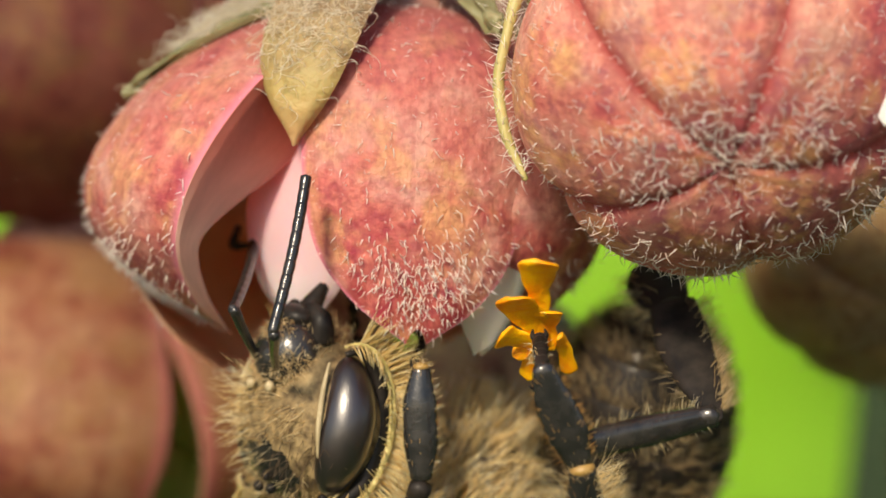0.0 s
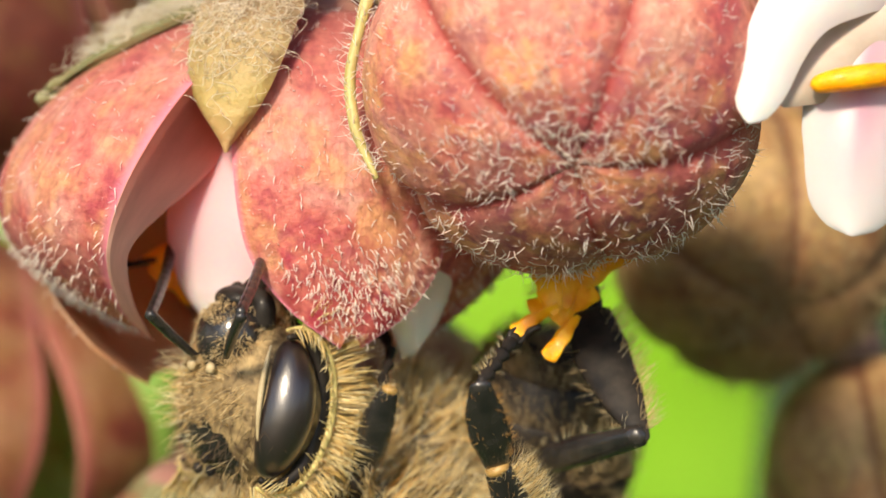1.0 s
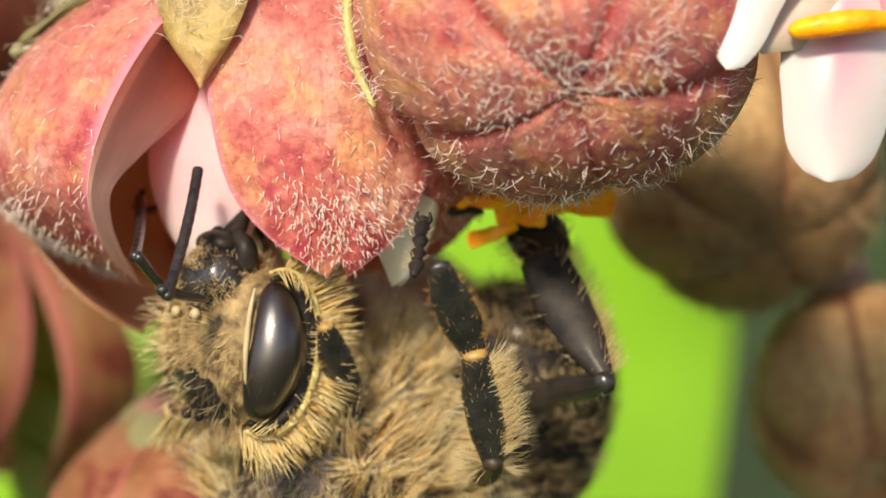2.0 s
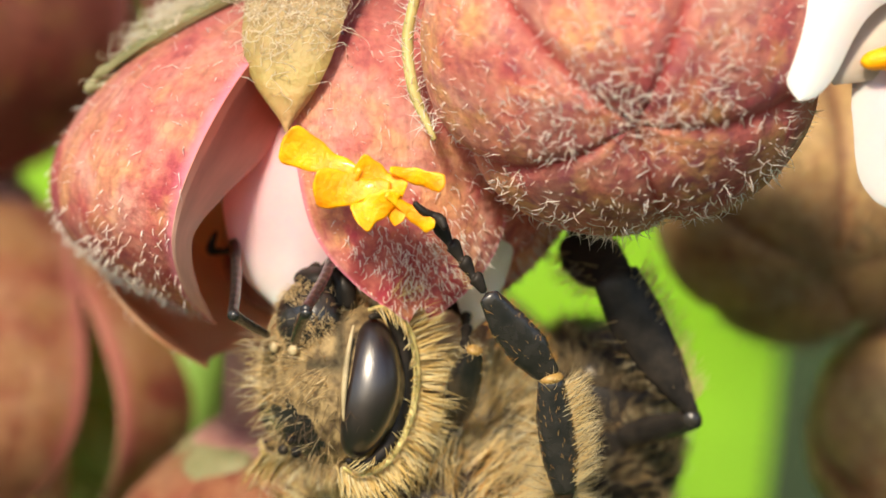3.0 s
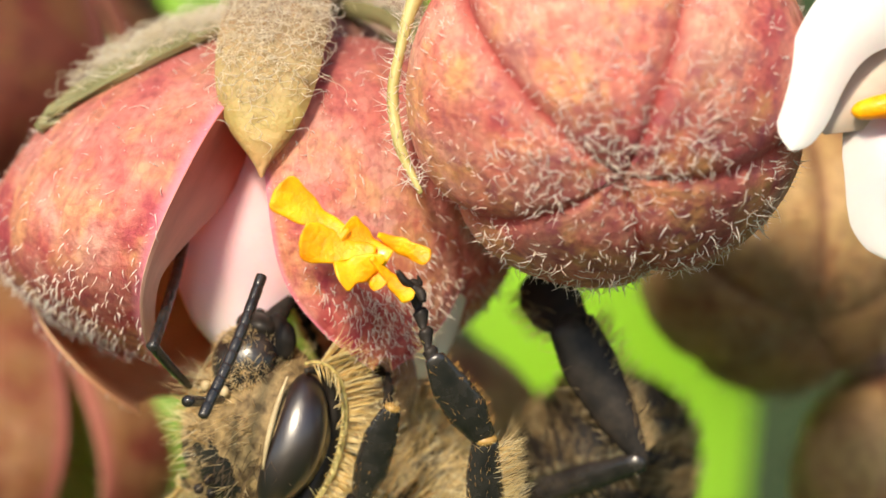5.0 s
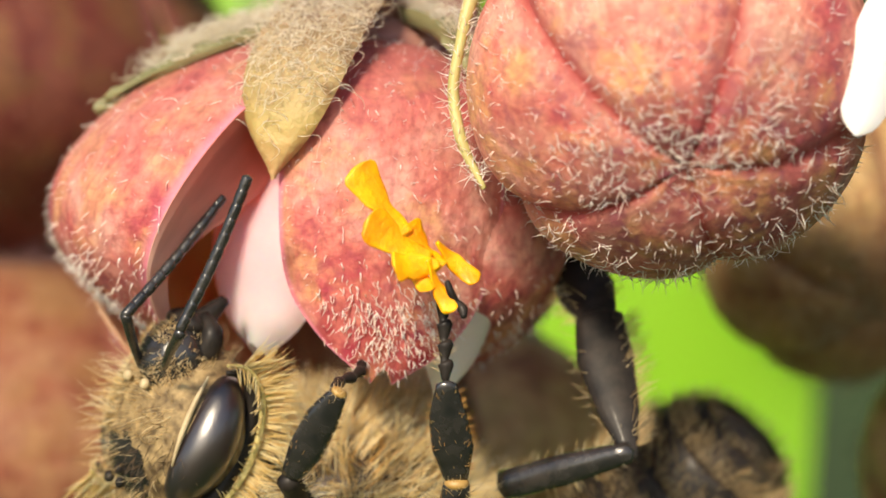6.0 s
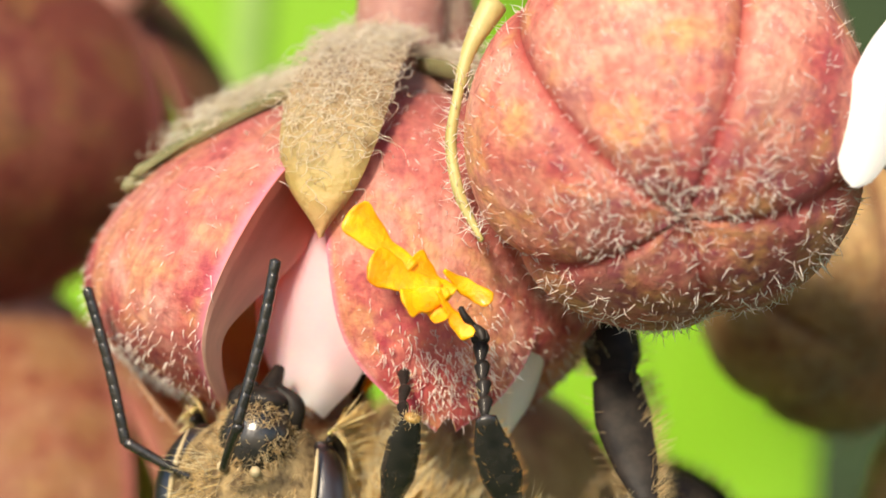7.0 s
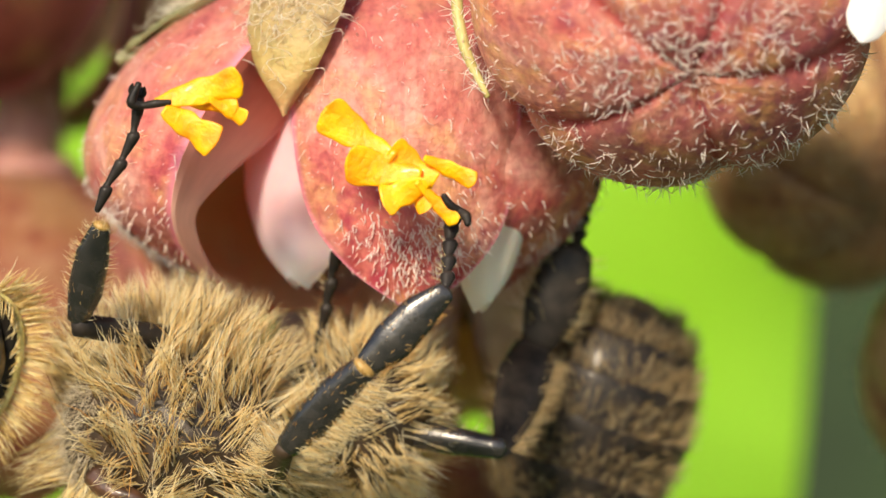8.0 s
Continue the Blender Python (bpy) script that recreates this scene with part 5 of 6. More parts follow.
    walk(abdomen, [
        (0, mm(4.150, 2.200, 2.200, 15.0, 12.0, 0.0)),
        (0.5, mm(3.250, 2.200, 1.850, 15.0, 12.0, 0.0)),
        (1, mm(3.440, 2.200, 1.465, 15.0, 12.0, 0.0)),
        (2.4, mm(3.088, 2.200, 1.125, 15.0, 12.0, 0.0)),
        (2.5, mm(2.986, 2.200, 0.868, 15.0, 12.0, 0.0)),
        (3, mm(2.879, 2.200, 1.283, 15.0, 12.0, 0.0)),
        (3.5, mm(3.293, 2.200, 1.343, 15.0, 12.0, 0.0)),
        (4, mm(3.299, 2.200, 1.289, 15.0, 12.0, 0.0)),
        (4.5, mm(3.250, 2.200, 1.238, 15.0, 12.0, 0.0)),
        (5.8, mm(6.464, 2.200, -0.193, 20.0, 45.0, 0.0)),
        (6, mm(6.136, 2.200, -0.379, 20.0, 45.0, 0.0)),
        (6.2, mm(6.050, 2.200, -0.281, 20.0, 45.0, 0.0)),
        (6.5, mm(5.921, 2.200, -0.706, 20.0, 40.0, 0.0)),
        (7, mm(4.959, 2.200, -0.669, 20.0, 30.0, 0.0)),
        (7.2, mm(3.910, 2.200, 1.133, 15.0, 12.0, 0.0)),
        (7.4, mm(5.499, 1.886, -2.362, -20.2, 5.7, -4.0)),
        (7.5, mm(5.483, 1.670, -2.846, -20.2, 5.7, -4.0)),
        (7.6, mm(4.299, 2.973, -1.568, -1.0, 24.6, -4.6)),
        (7.8, mm(6.482, 3.600, -0.576, 5.0, 20.0, 0.0)),
        (8, mm(7.484, 3.900, 0.844, 0.0, 12.0, 0.0)),
    ])
    walk(near_scape, [
        (0, mm(-2.117, -3.300, 3.722, 63.5, 5.7, 0.0)),
        (0.5, mm(-2.354, -3.300, 3.554, 62.8, 16.5, 0.0)),
        (1, mm(-1.942, -3.300, 3.506, 54.2, 24.5, 0.0)),
        (2.4, mm(-2.276, -3.300, 3.698, -117.7, -80.2, -180.0)),
        (2.5, mm(-2.335, -3.300, 3.399, 67.4, 4.4, 0.0)),
        (3, mm(-2.298, -3.300, 3.597, 63.0, 24.8, 0.0)),
        (3.5, mm(-2.196, -3.300, 3.434, 60.1, 27.5, 0.0)),
        (4, mm(-2.277, -3.300, 3.435, 62.2, 29.1, 0.0)),
        (4.5, mm(-2.225, -3.300, 3.470, -107.9, -57.2, 180.0)),
        (5.8, mm(-2.428, -3.300, 2.326, 68.5, 31.3, 0.0)),
        (6, mm(-2.568, -3.300, 2.984, 57.0, 33.8, -0.0)),
        (6.2, mm(-2.445, -3.300, 2.953, 42.8, 18.7, 0.0)),
        (6.5, mm(-2.464, -3.300, 2.995, 58.0, 20.1, 0.0)),
        (7, mm(-2.200, -3.300, 2.212, 51.4, 24.9, 0.0)),
        (7.2, mm(-1.912, -3.300, 2.953, 0.0, 16.2, 0.0)),
        (7.4, mm(-0.652, -0.454, 5.454, -14.1, 32.0, -26.0)),
        (7.5, mm(-0.459, -0.496, 5.219, 0.4, 19.2, -14.1)),
        (7.6, mm(-2.168, -2.659, 3.350, -10.1, 9.6, -1.7)),
        (7.8, mm(-3.168, -1.900, 1.540, 40.2, -42.4, 0.0)),
        (8, mm(-3.970, -1.600, 1.784, 36.4, -29.9, 0.0)),
    ])
    walk(near_flag, [
        (0, mm(-2.057, -4.508, 4.330, -16.2, 10.2, -0.0)),
        (0.5, mm(-2.177, -4.500, 4.156, -47.9, 7.1, 0.0)),
        (1, mm(-1.609, -4.394, 4.243, -62.0, 10.2, 0.0)),
        (2.4, mm(-2.867, -4.495, 3.598, -32.3, 9.6, -0.0)),
        (2.5, mm(-2.296, -4.547, 3.921, -41.4, 4.1, 0.0)),
        (3, mm(-2.037, -4.503, 4.165, -67.4, 20.2, 0.0)),
        (3.5, mm(-1.878, -4.470, 4.045, -63.5, 13.9, -0.0)),
        (4, mm(-1.965, -4.494, 3.998, -63.4, 14.5, 0.0)),
        (4.5, mm(-2.561, -4.585, 3.253, -25.1, 10.6, 0.0)),
        (5.8, mm(-2.168, -4.556, 2.759, -28.3, 43.0, -0.0)),
        (6, mm(-2.149, -4.432, 3.616, 0.0, 25.4, 0.0)),
        (6.2, mm(-2.121, -4.218, 3.914, 0.0, 24.4, 0.0)),
        (6.5, mm(-2.216, -4.444, 3.683, -24.0, 27.2, 0.0)),
        (7, mm(-1.836, -4.356, 3.001, 0.0, 14.7, 0.0)),
        (7.2, mm(-1.476, -3.300, 4.455, -46.4, -10.5, 0.0)),
        (7.4, mm(0.127, -0.454, 6.575, -77.9, 21.3, -15.8)),
        (7.5, mm(-0.027, -0.608, 6.502, -81.3, 3.2, -2.2)),
        (7.6, mm(-1.891, -2.378, 4.942, -66.4, 9.0, -1.6)),
        (7.8, mm(-3.834, -2.772, 2.276, -10.6, -8.0, -0.0)),
        (8, mm(-4.488, -2.400, 2.696, -18.3, -9.5, 0.0)),
    ])
    walk(far_scape, [
        (0, mm(-2.544, -2.200, 3.849, 48.8, -20.6, 0.0)),
        (0.5, mm(-2.750, -2.200, 3.704, 32.1, -28.6, 0.0)),
        (1, mm(-2.552, -2.200, 3.442, 39.2, -44.4, 0.0)),
        (2.4, mm(-2.838, -2.200, 3.696, 51.1, -31.5, 0.0)),
        (2.5, mm(-2.847, -2.200, 3.491, 40.3, -32.9, 0.0)),
        (3, mm(-2.835, -2.200, 3.669, 63.0, -53.3, 0.0)),
        (3.5, mm(-2.794, -2.200, 3.428, 46.8, -61.4, -0.0)),
        (4, mm(-2.789, -2.200, 3.461, 37.3, -59.1, 0.0)),
        (4.5, mm(-2.836, -2.200, 3.565, 50.8, -47.2, -0.0)),
        (5.8, mm(-2.986, -2.200, 2.670, 37.1, -18.4, 0.0)),
        (6, mm(-3.093, -2.200, 2.958, 47.2, -8.0, 0.0)),
        (6.2, mm(-3.003, -2.200, 3.067, 52.3, -8.8, 0.0)),
        (6.5, mm(-2.900, -2.200, 3.060, 50.7, -15.6, 0.0)),
        (7, mm(-2.804, -2.200, 1.974, 0.0, -60.2, 0.0)),
        (7.2, mm(-2.658, -2.200, 2.760, 39.9, -84.5, -0.0)),
        (7.4, mm(-1.227, -0.308, 5.139, 7.4, -7.2, 5.1)),
        (7.5, mm(-1.135, -0.299, 4.978, -11.1, -48.5, 52.4)),
        (7.6, mm(-2.798, -2.452, 2.795, -90.4, -78.3, 121.3)),
        (7.8, mm(-3.913, -0.800, 1.365, 56.2, 22.7, -0.0)),
        (8, mm(-4.646, -0.500, 1.436, 37.3, -24.4, 0.0)),
    ])
    walk(far_flag, [
        (0, mm(-2.850, -3.216, 4.670, -64.9, 4.2, -0.0)),
        (0.5, mm(-3.284, -2.917, 4.688, -64.3, -9.9, 0.0)),
        (1, mm(-3.255, -3.053, 4.164, -65.0, 2.3, 0.0)),
        (2.4, mm(-3.274, -3.251, 4.409, -69.4, -17.1, 0.0)),
        (2.5, mm(-3.397, -3.073, 4.342, -67.0, -15.1, 0.0)),
        (3, mm(-3.314, -3.403, 4.028, -63.6, -10.1, 0.0)),
        (3.5, mm(-3.574, -3.184, 3.856, -62.2, 5.2, 0.0)),
        (4, mm(-3.676, -3.018, 3.995, -64.1, 7.6, 0.0)),
        (4.5, mm(-3.444, -3.247, 4.131, -61.7, -11.8, 0.0)),
        (5.8, mm(-3.320, -3.014, 3.676, -10.8, 41.7, 0.0)),
        (6, mm(-3.218, -3.191, 3.859, -21.0, 38.9, 0.0)),
        (6.2, mm(-3.129, -3.268, 3.879, -39.5, 39.7, 0.0)),
        (6.5, mm(-3.124, -3.245, 3.872, -36.9, 38.2, -0.0)),
        (7, mm(-3.980, -2.200, 2.648, 0.0, -12.5, 0.0)),
        (7.2, mm(-3.631, -3.066, 2.857, -35.7, -1.7, 0.0)),
        (7.4, mm(-1.377, -0.501, 6.460, -98.6, 42.2, -39.4)),
        (7.5, mm(-1.898, -0.937, 5.840, -84.9, 39.4, -35.1)),
        (7.6, mm(-3.879, -3.143, 2.804, -52.5, -4.9, 0.9)),
        (7.8, mm(-3.618, -1.922, 2.090, -44.9, 0.1, 0.0)),
        (8, mm(-5.075, -1.319, 2.391, -24.8, -9.0, -0.0)),
    ])
    walk(mid_tarsus, [
        (0, mm(2.309, -4.200, 4.231, -105.7, 4.3, 180.0)),
        (0.5, mm(1.679, -4.200, 4.985, 180.0, 8.1, 180.0)),
        (1, mm(2.876, -4.200, 3.822, -126.9, -39.7, 180.0)),
        (2.4, mm(1.221, -4.200, 5.272, -127.4, 32.4, -180.0)),
        (2.5, mm(1.209, -4.200, 5.022, -129.7, 40.8, -180.0)),
        (3, mm(0.081, -4.200, 5.639, 180.0, 35.1, 180.0)),
        (3.5, mm(0.427, -4.200, 5.196, -149.5, 35.1, 180.0)),
        (4, mm(0.334, -4.200, 5.193, -172.1, 38.7, 180.0)),
        (4.5, mm(0.354, -4.200, 5.274, -170.5, 32.2, 180.0)),
        (5.8, mm(2.242, -4.200, 4.163, -159.0, -9.4, -180.0)),
        (6, mm(2.181, -4.200, 4.062, -171.8, -0.1, 180.0)),
        (6.2, mm(2.259, -4.200, 4.269, -153.6, 2.0, 180.0)),
        (6.5, mm(2.316, -4.200, 4.349, -163.4, -3.9, 180.0)),
        (7, mm(2.186, -4.200, 4.238, -149.5, 1.9, 180.0)),
        (7.2, mm(1.746, -4.200, 4.736, -136.8, 1.9, 180.0)),
        (7.4, mm(3.573, -0.440, 5.474, -99.0, 1.0, -179.3)),
        (7.5, mm(3.306, -0.522, 5.182, -108.0, 9.4, -173.4)),
        (7.6, mm(2.379, -2.390, 4.875, -140.9, 7.6, -178.7)),
        (7.8, mm(3.161, -2.800, 4.393, -149.4, 4.8, 180.0)),
        (8, mm(4.313, -2.500, 4.375, -139.9, 3.3, 180.0)),
    ])
    walk(mid_basi, [
        (0, mm(2.339, -5.644, 3.831, 163.9, 21.2, 180.0)),
        (0.5, mm(1.957, -4.200, 3.038, 147.7, 21.4, -180.0)),
        (1, mm(2.311, -5.399, 3.141, 141.9, 11.2, 180.0)),
        (2.4, mm(1.700, -5.391, 4.517, 152.2, 24.0, 180.0)),
        (2.5, mm(1.821, -5.354, 4.313, 149.4, 19.7, 180.0)),
        (3, mm(0.962, -4.200, 4.386, 160.4, 37.0, 180.0)),
        (3.5, mm(1.158, -4.960, 4.155, 150.9, 37.6, 180.0)),
        (4, mm(1.259, -4.406, 4.040, 155.6, 34.4, 180.0)),
        (4.5, mm(1.137, -4.449, 4.031, 152.1, 37.7, 180.0)),
        (5.8, mm(2.018, -4.736, 2.802, 155.5, 7.1, 180.0)),
        (6, mm(2.177, -4.414, 2.587, 155.2, 3.5, 180.0)),
        (6.2, mm(2.305, -4.868, 2.951, 154.3, 4.4, 180.0)),
        (6.5, mm(2.220, -4.629, 2.932, 152.2, 6.0, -180.0)),
        (7, mm(2.227, -4.962, 2.970, 148.1, 13.4, 180.0)),
        (7.2, mm(1.781, -5.227, 3.673, 156.9, 18.8, 180.0)),
        (7.4, mm(3.594, -1.907, 5.261, -168.8, -2.2, 178.5)),
        (7.5, mm(3.540, -1.915, 4.748, -174.4, -1.4, 179.0)),
        (7.6, mm(2.551, -3.327, 3.750, 167.3, 2.9, -179.5)),
        (7.8, mm(3.268, -3.563, 3.136, 150.2, -8.7, 180.0)),
        (8, mm(4.379, -3.467, 3.258, 180.0, -39.2, 180.0)),
    ])
    walk(mid_tibia, [
        (0, mm(2.978, -5.145, 2.181, 154.6, 9.3, 180.0)),
        (0.5, mm(2.533, -3.238, 1.565, 156.9, 24.8, 180.0)),
        (1, mm(2.597, -4.288, 1.696, 149.9, 25.7, 180.0)),
        (2.4, mm(2.369, -4.552, 3.017, 163.0, 6.4, -180.0)),
        (2.5, mm(2.361, -4.437, 2.807, 164.0, 7.8, -180.0)),
        (3, mm(2.008, -3.596, 3.000, 167.5, 7.5, 180.0)),
        (3.5, mm(2.147, -4.085, 2.870, 157.1, 8.2, -180.0)),
        (4, mm(2.212, -3.662, 2.649, 162.4, 7.9, 180.0)),
        (4.5, mm(2.141, -3.606, 2.733, 161.5, 6.5, 180.0)),
        (5.8, mm(2.227, -3.989, 1.128, 153.9, -5.3, -180.0)),
        (6, mm(2.280, -3.660, 0.903, 154.5, -4.5, -180.0)),
        (6.2, mm(2.432, -4.086, 1.282, 156.7, -6.3, 180.0)),
        (6.5, mm(2.392, -3.790, 1.297, 154.1, -3.5, 180.0)),
        (7, mm(2.594, -4.012, 1.432, 158.9, 11.1, 180.0)),
        (7.2, mm(2.332, -4.522, 2.052, 155.1, 0.2, 180.0)),
        (7.4, mm(3.514, -2.283, 3.454, -170.0, 1.6, -178.9)),
        (7.5, mm(3.490, -2.123, 2.911, -168.6, -1.1, 179.2)),
        (7.6, mm(2.639, -2.939, 1.942, 163.6, -1.5, 179.7)),
        (7.8, mm(3.023, -2.667, 1.535, 143.4, -12.5, 180.0)),
        (8, mm(3.241, -3.467, 1.863, 161.1, -35.7, 180.0)),
    ])
    walk(mid_femur, [
        (0, mm(3.277, -4.309, 0.356, 101.5, -12.7, 180.0)),
        (0.5, mm(3.320, -2.473, -0.139, 101.5, -11.7, 180.0)),
        (1, mm(3.368, -3.311, 0.097, 101.5, -14.1, 180.0)),
        (2.4, mm(2.582, -3.981, 1.105, 101.5, -9.7, 180.0)),
        (2.5, mm(2.623, -3.899, 0.894, 101.5, -8.4, 180.0)),
        (3, mm(2.263, -3.174, 1.067, 101.5, -10.9, 180.0)),
        (3.5, mm(2.412, -3.326, 1.022, 101.5, -11.6, 180.0)),
        (4, mm(2.474, -3.074, 0.746, 101.5, -11.1, 180.0)),
        (4.5, mm(2.358, -2.986, 0.834, 101.5, -9.9, 180.0)),
        (5.8, mm(2.059, -3.130, -0.701, 101.5, -28.5, 180.0)),
        (6, mm(2.134, -2.820, -0.937, 101.5, -26.9, 180.0)),
        (6.2, mm(2.227, -3.314, -0.579, 101.5, -24.8, 180.0)),
        (6.5, mm(2.280, -2.939, -0.537, 101.5, -25.5, 180.0)),
        (7, mm(2.960, -3.311, -0.425, 101.5, -18.6, 180.0)),
        (7.2, mm(2.337, -3.701, 0.195, 101.5, -14.9, 180.0)),
        (7.4, mm(3.578, -2.670, 1.464, 137.3, -11.1, 172.1)),
        (7.5, mm(3.446, -2.554, 0.933, 138.0, -15.6, 168.7)),
        (7.6, mm(2.589, -2.403, -0.017, 112.0, -18.1, 176.7)),
        (7.8, mm(2.664, -1.504, -0.079, 115.7, -40.5, 180.0)),
        (8, mm(2.123, -2.835, 0.306, 113.9, -21.8, 180.0)),
    ])
    walk(front_tarsus, [
        (0, mm(0.130, -0.700, 4.316, -107.0, 16.2, -180.0)),
        (0.5, mm(-0.026, -0.700, 4.658, -111.1, 19.8, 180.0)),
        (1, mm(0.584, -0.700, 3.805, -115.4, 12.9, 180.0)),
        (2.4, mm(-0.693, -0.700, 3.929, -111.6, 29.7, 180.0)),
        (2.5, mm(0.060, -0.700, 3.573, -114.9, 30.0, -180.0)),
        (3, mm(0.358, -0.700, 4.123, -111.7, 28.9, -180.0)),
        (3.5, mm(0.311, -0.700, 4.011, -108.1, 41.3, -180.0)),
        (4, mm(0.312, -0.700, 3.763, -109.9, 41.9, 180.0)),
        (4.5, mm(0.256, -0.700, 3.803, -111.7, 41.5, 180.0)),
        (5.8, mm(0.521, -2.200, 2.935, -105.5, -14.6, 180.0)),
        (6, mm(0.712, -2.200, 3.020, -106.1, -30.1, 180.0)),
        (6.2, mm(0.083, -2.200, 4.810, 180.0, -4.5, 180.0)),
        (6.5, mm(0.129, -2.200, 4.607, -166.6, -0.0, 180.0)),
        (7, mm(0.625, -2.200, 3.987, -119.9, 21.5, 180.0)),
        (7.2, mm(0.383, -2.200, 3.865, -120.2, 43.5, -180.0)),
        (7.4, mm(1.455, 0.973, 4.005, -76.3, -5.9, 175.9)),
        (7.5, mm(1.288, 1.485, 4.562, -88.8, 10.5, -172.6)),
        (7.6, mm(0.402, -0.448, 4.370, -127.5, -7.2, 178.7)),
        (7.8, mm(-2.233, -3.000, 4.964, 180.0, 12.5, 180.0)),
        (7.9, mm(-1.799, -2.850, 6.143, 180.0, -10.1, 180.0)),
        (8, mm(-1.050, -2.700, 5.787, 180.0, -7.6, 180.0)),
    ])
    walk(front_tibia, [
        (0, mm(0.309, -2.803, 3.704, 180.0, 0.0, 180.0)),
        (0.5, mm(0.241, -2.752, 3.918, 180.0, 1.3, 180.0)),
        (1, mm(0.792, -2.688, 2.905, 150.4, -19.3, -180.0)),
        (2.4, mm(-0.297, -2.746, 3.238, 145.1, 26.3, 180.0)),
        (2.5, mm(0.513, -2.695, 2.790, 147.6, -17.1, 180.0)),
        (3, mm(0.743, -2.744, 3.426, 139.6, -14.8, -180.0)),
        (3.5, mm(0.757, -2.791, 3.506, 138.8, -13.3, 180.0)),
        (4, mm(0.805, -2.769, 3.215, 151.9, -16.3, 180.0)),
        (4.5, mm(0.787, -2.744, 3.205, 149.2, -16.5, 180.0)),
        (5.8, mm(0.377, -4.320, 2.379, 160.2, -30.4, -180.0)),
        (6, mm(0.413, -4.314, 2.505, 152.2, -32.7, 180.0)),
        (6.2, mm(-0.094, -2.200, 2.576, 180.0, -14.1, 180.0)),
        (6.5, mm(0.128, -2.710, 2.492, 174.0, -17.0, -180.0)),
        (7, mm(1.024, -4.107, 2.979, 141.1, -17.6, 180.0)),
        (7.2, mm(1.128, -4.102, 3.082, 134.8, -48.7, 180.0)),
        (7.4, mm(1.357, -1.153, 4.537, -174.7, -20.5, 164.8)),
        (7.5, mm(1.561, -0.689, 4.619, -169.7, -7.4, 174.8)),
        (7.6, mm(0.204, -2.179, 3.094, 171.6, -7.2, 178.7)),
        (7.8, mm(-1.705, -3.000, 2.582, 145.6, 24.0, 180.0)),
        (7.9, mm(-2.201, -2.850, 3.880, 153.1, -13.2, 180.0)),
        (8, mm(-1.353, -2.700, 3.509, 153.1, -10.7, 180.0)),
    ])
    walk(front_femur, [
        (0, mm(0.309, -2.803, 1.688, 141.2, -18.2, 180.0)),
        (0.5, mm(0.289, -2.752, 1.806, 144.8, -17.0, -180.0)),
        (1, mm(0.225, -1.749, 1.281, 132.1, -22.5, 180.0)),
        (2.4, mm(0.419, -1.660, 1.792, 142.1, -15.1, -180.0)),
        (2.5, mm(0.019, -1.676, 1.193, 121.9, -9.5, 180.0)),
        (3, mm(0.359, -1.512, 1.974, 142.0, -14.9, 180.0)),
        (3.5, mm(0.415, -1.540, 2.064, 150.7, -13.6, 180.0)),
        (4, mm(0.319, -1.873, 1.550, 130.1, -14.1, 180.0)),
        (4.5, mm(0.307, -1.770, 1.584, 130.4, -15.9, 180.0)),
        (5.8, mm(-0.560, -3.675, 0.778, 117.5, 17.9, -180.0)),
        (6, mm(-0.536, -3.429, 1.027, 120.8, 19.8, 180.0)),
        (6.2, mm(-0.606, -2.200, 0.547, 116.0, 21.6, 180.0)),
        (6.5, mm(-0.431, -2.510, 0.664, 117.9, 16.6, -180.0)),
        (7, mm(0.560, -2.914, 1.517, 135.2, -16.0, 180.0)),
        (7.2, mm(0.088, -2.753, 2.170, 142.0, -1.3, 180.0)),
        (7.4, mm(0.644, -1.183, 2.716, 172.3, -12.5, 171.1)),
        (7.5, mm(1.285, -1.033, 2.724, -176.8, -28.2, 158.0)),
        (7.6, mm(-0.033, -1.907, 1.172, 129.7, -9.1, 178.4)),
        (7.8, mm(-1.051, -1.927, 1.123, 131.4, 32.4, 180.0)),
        (7.9, mm(-2.600, -1.989, 2.164, 144.2, 83.3, 180.0)),
        (8, mm(-1.676, -1.839, 1.777, 144.2, 85.8, 180.0)),
    ])
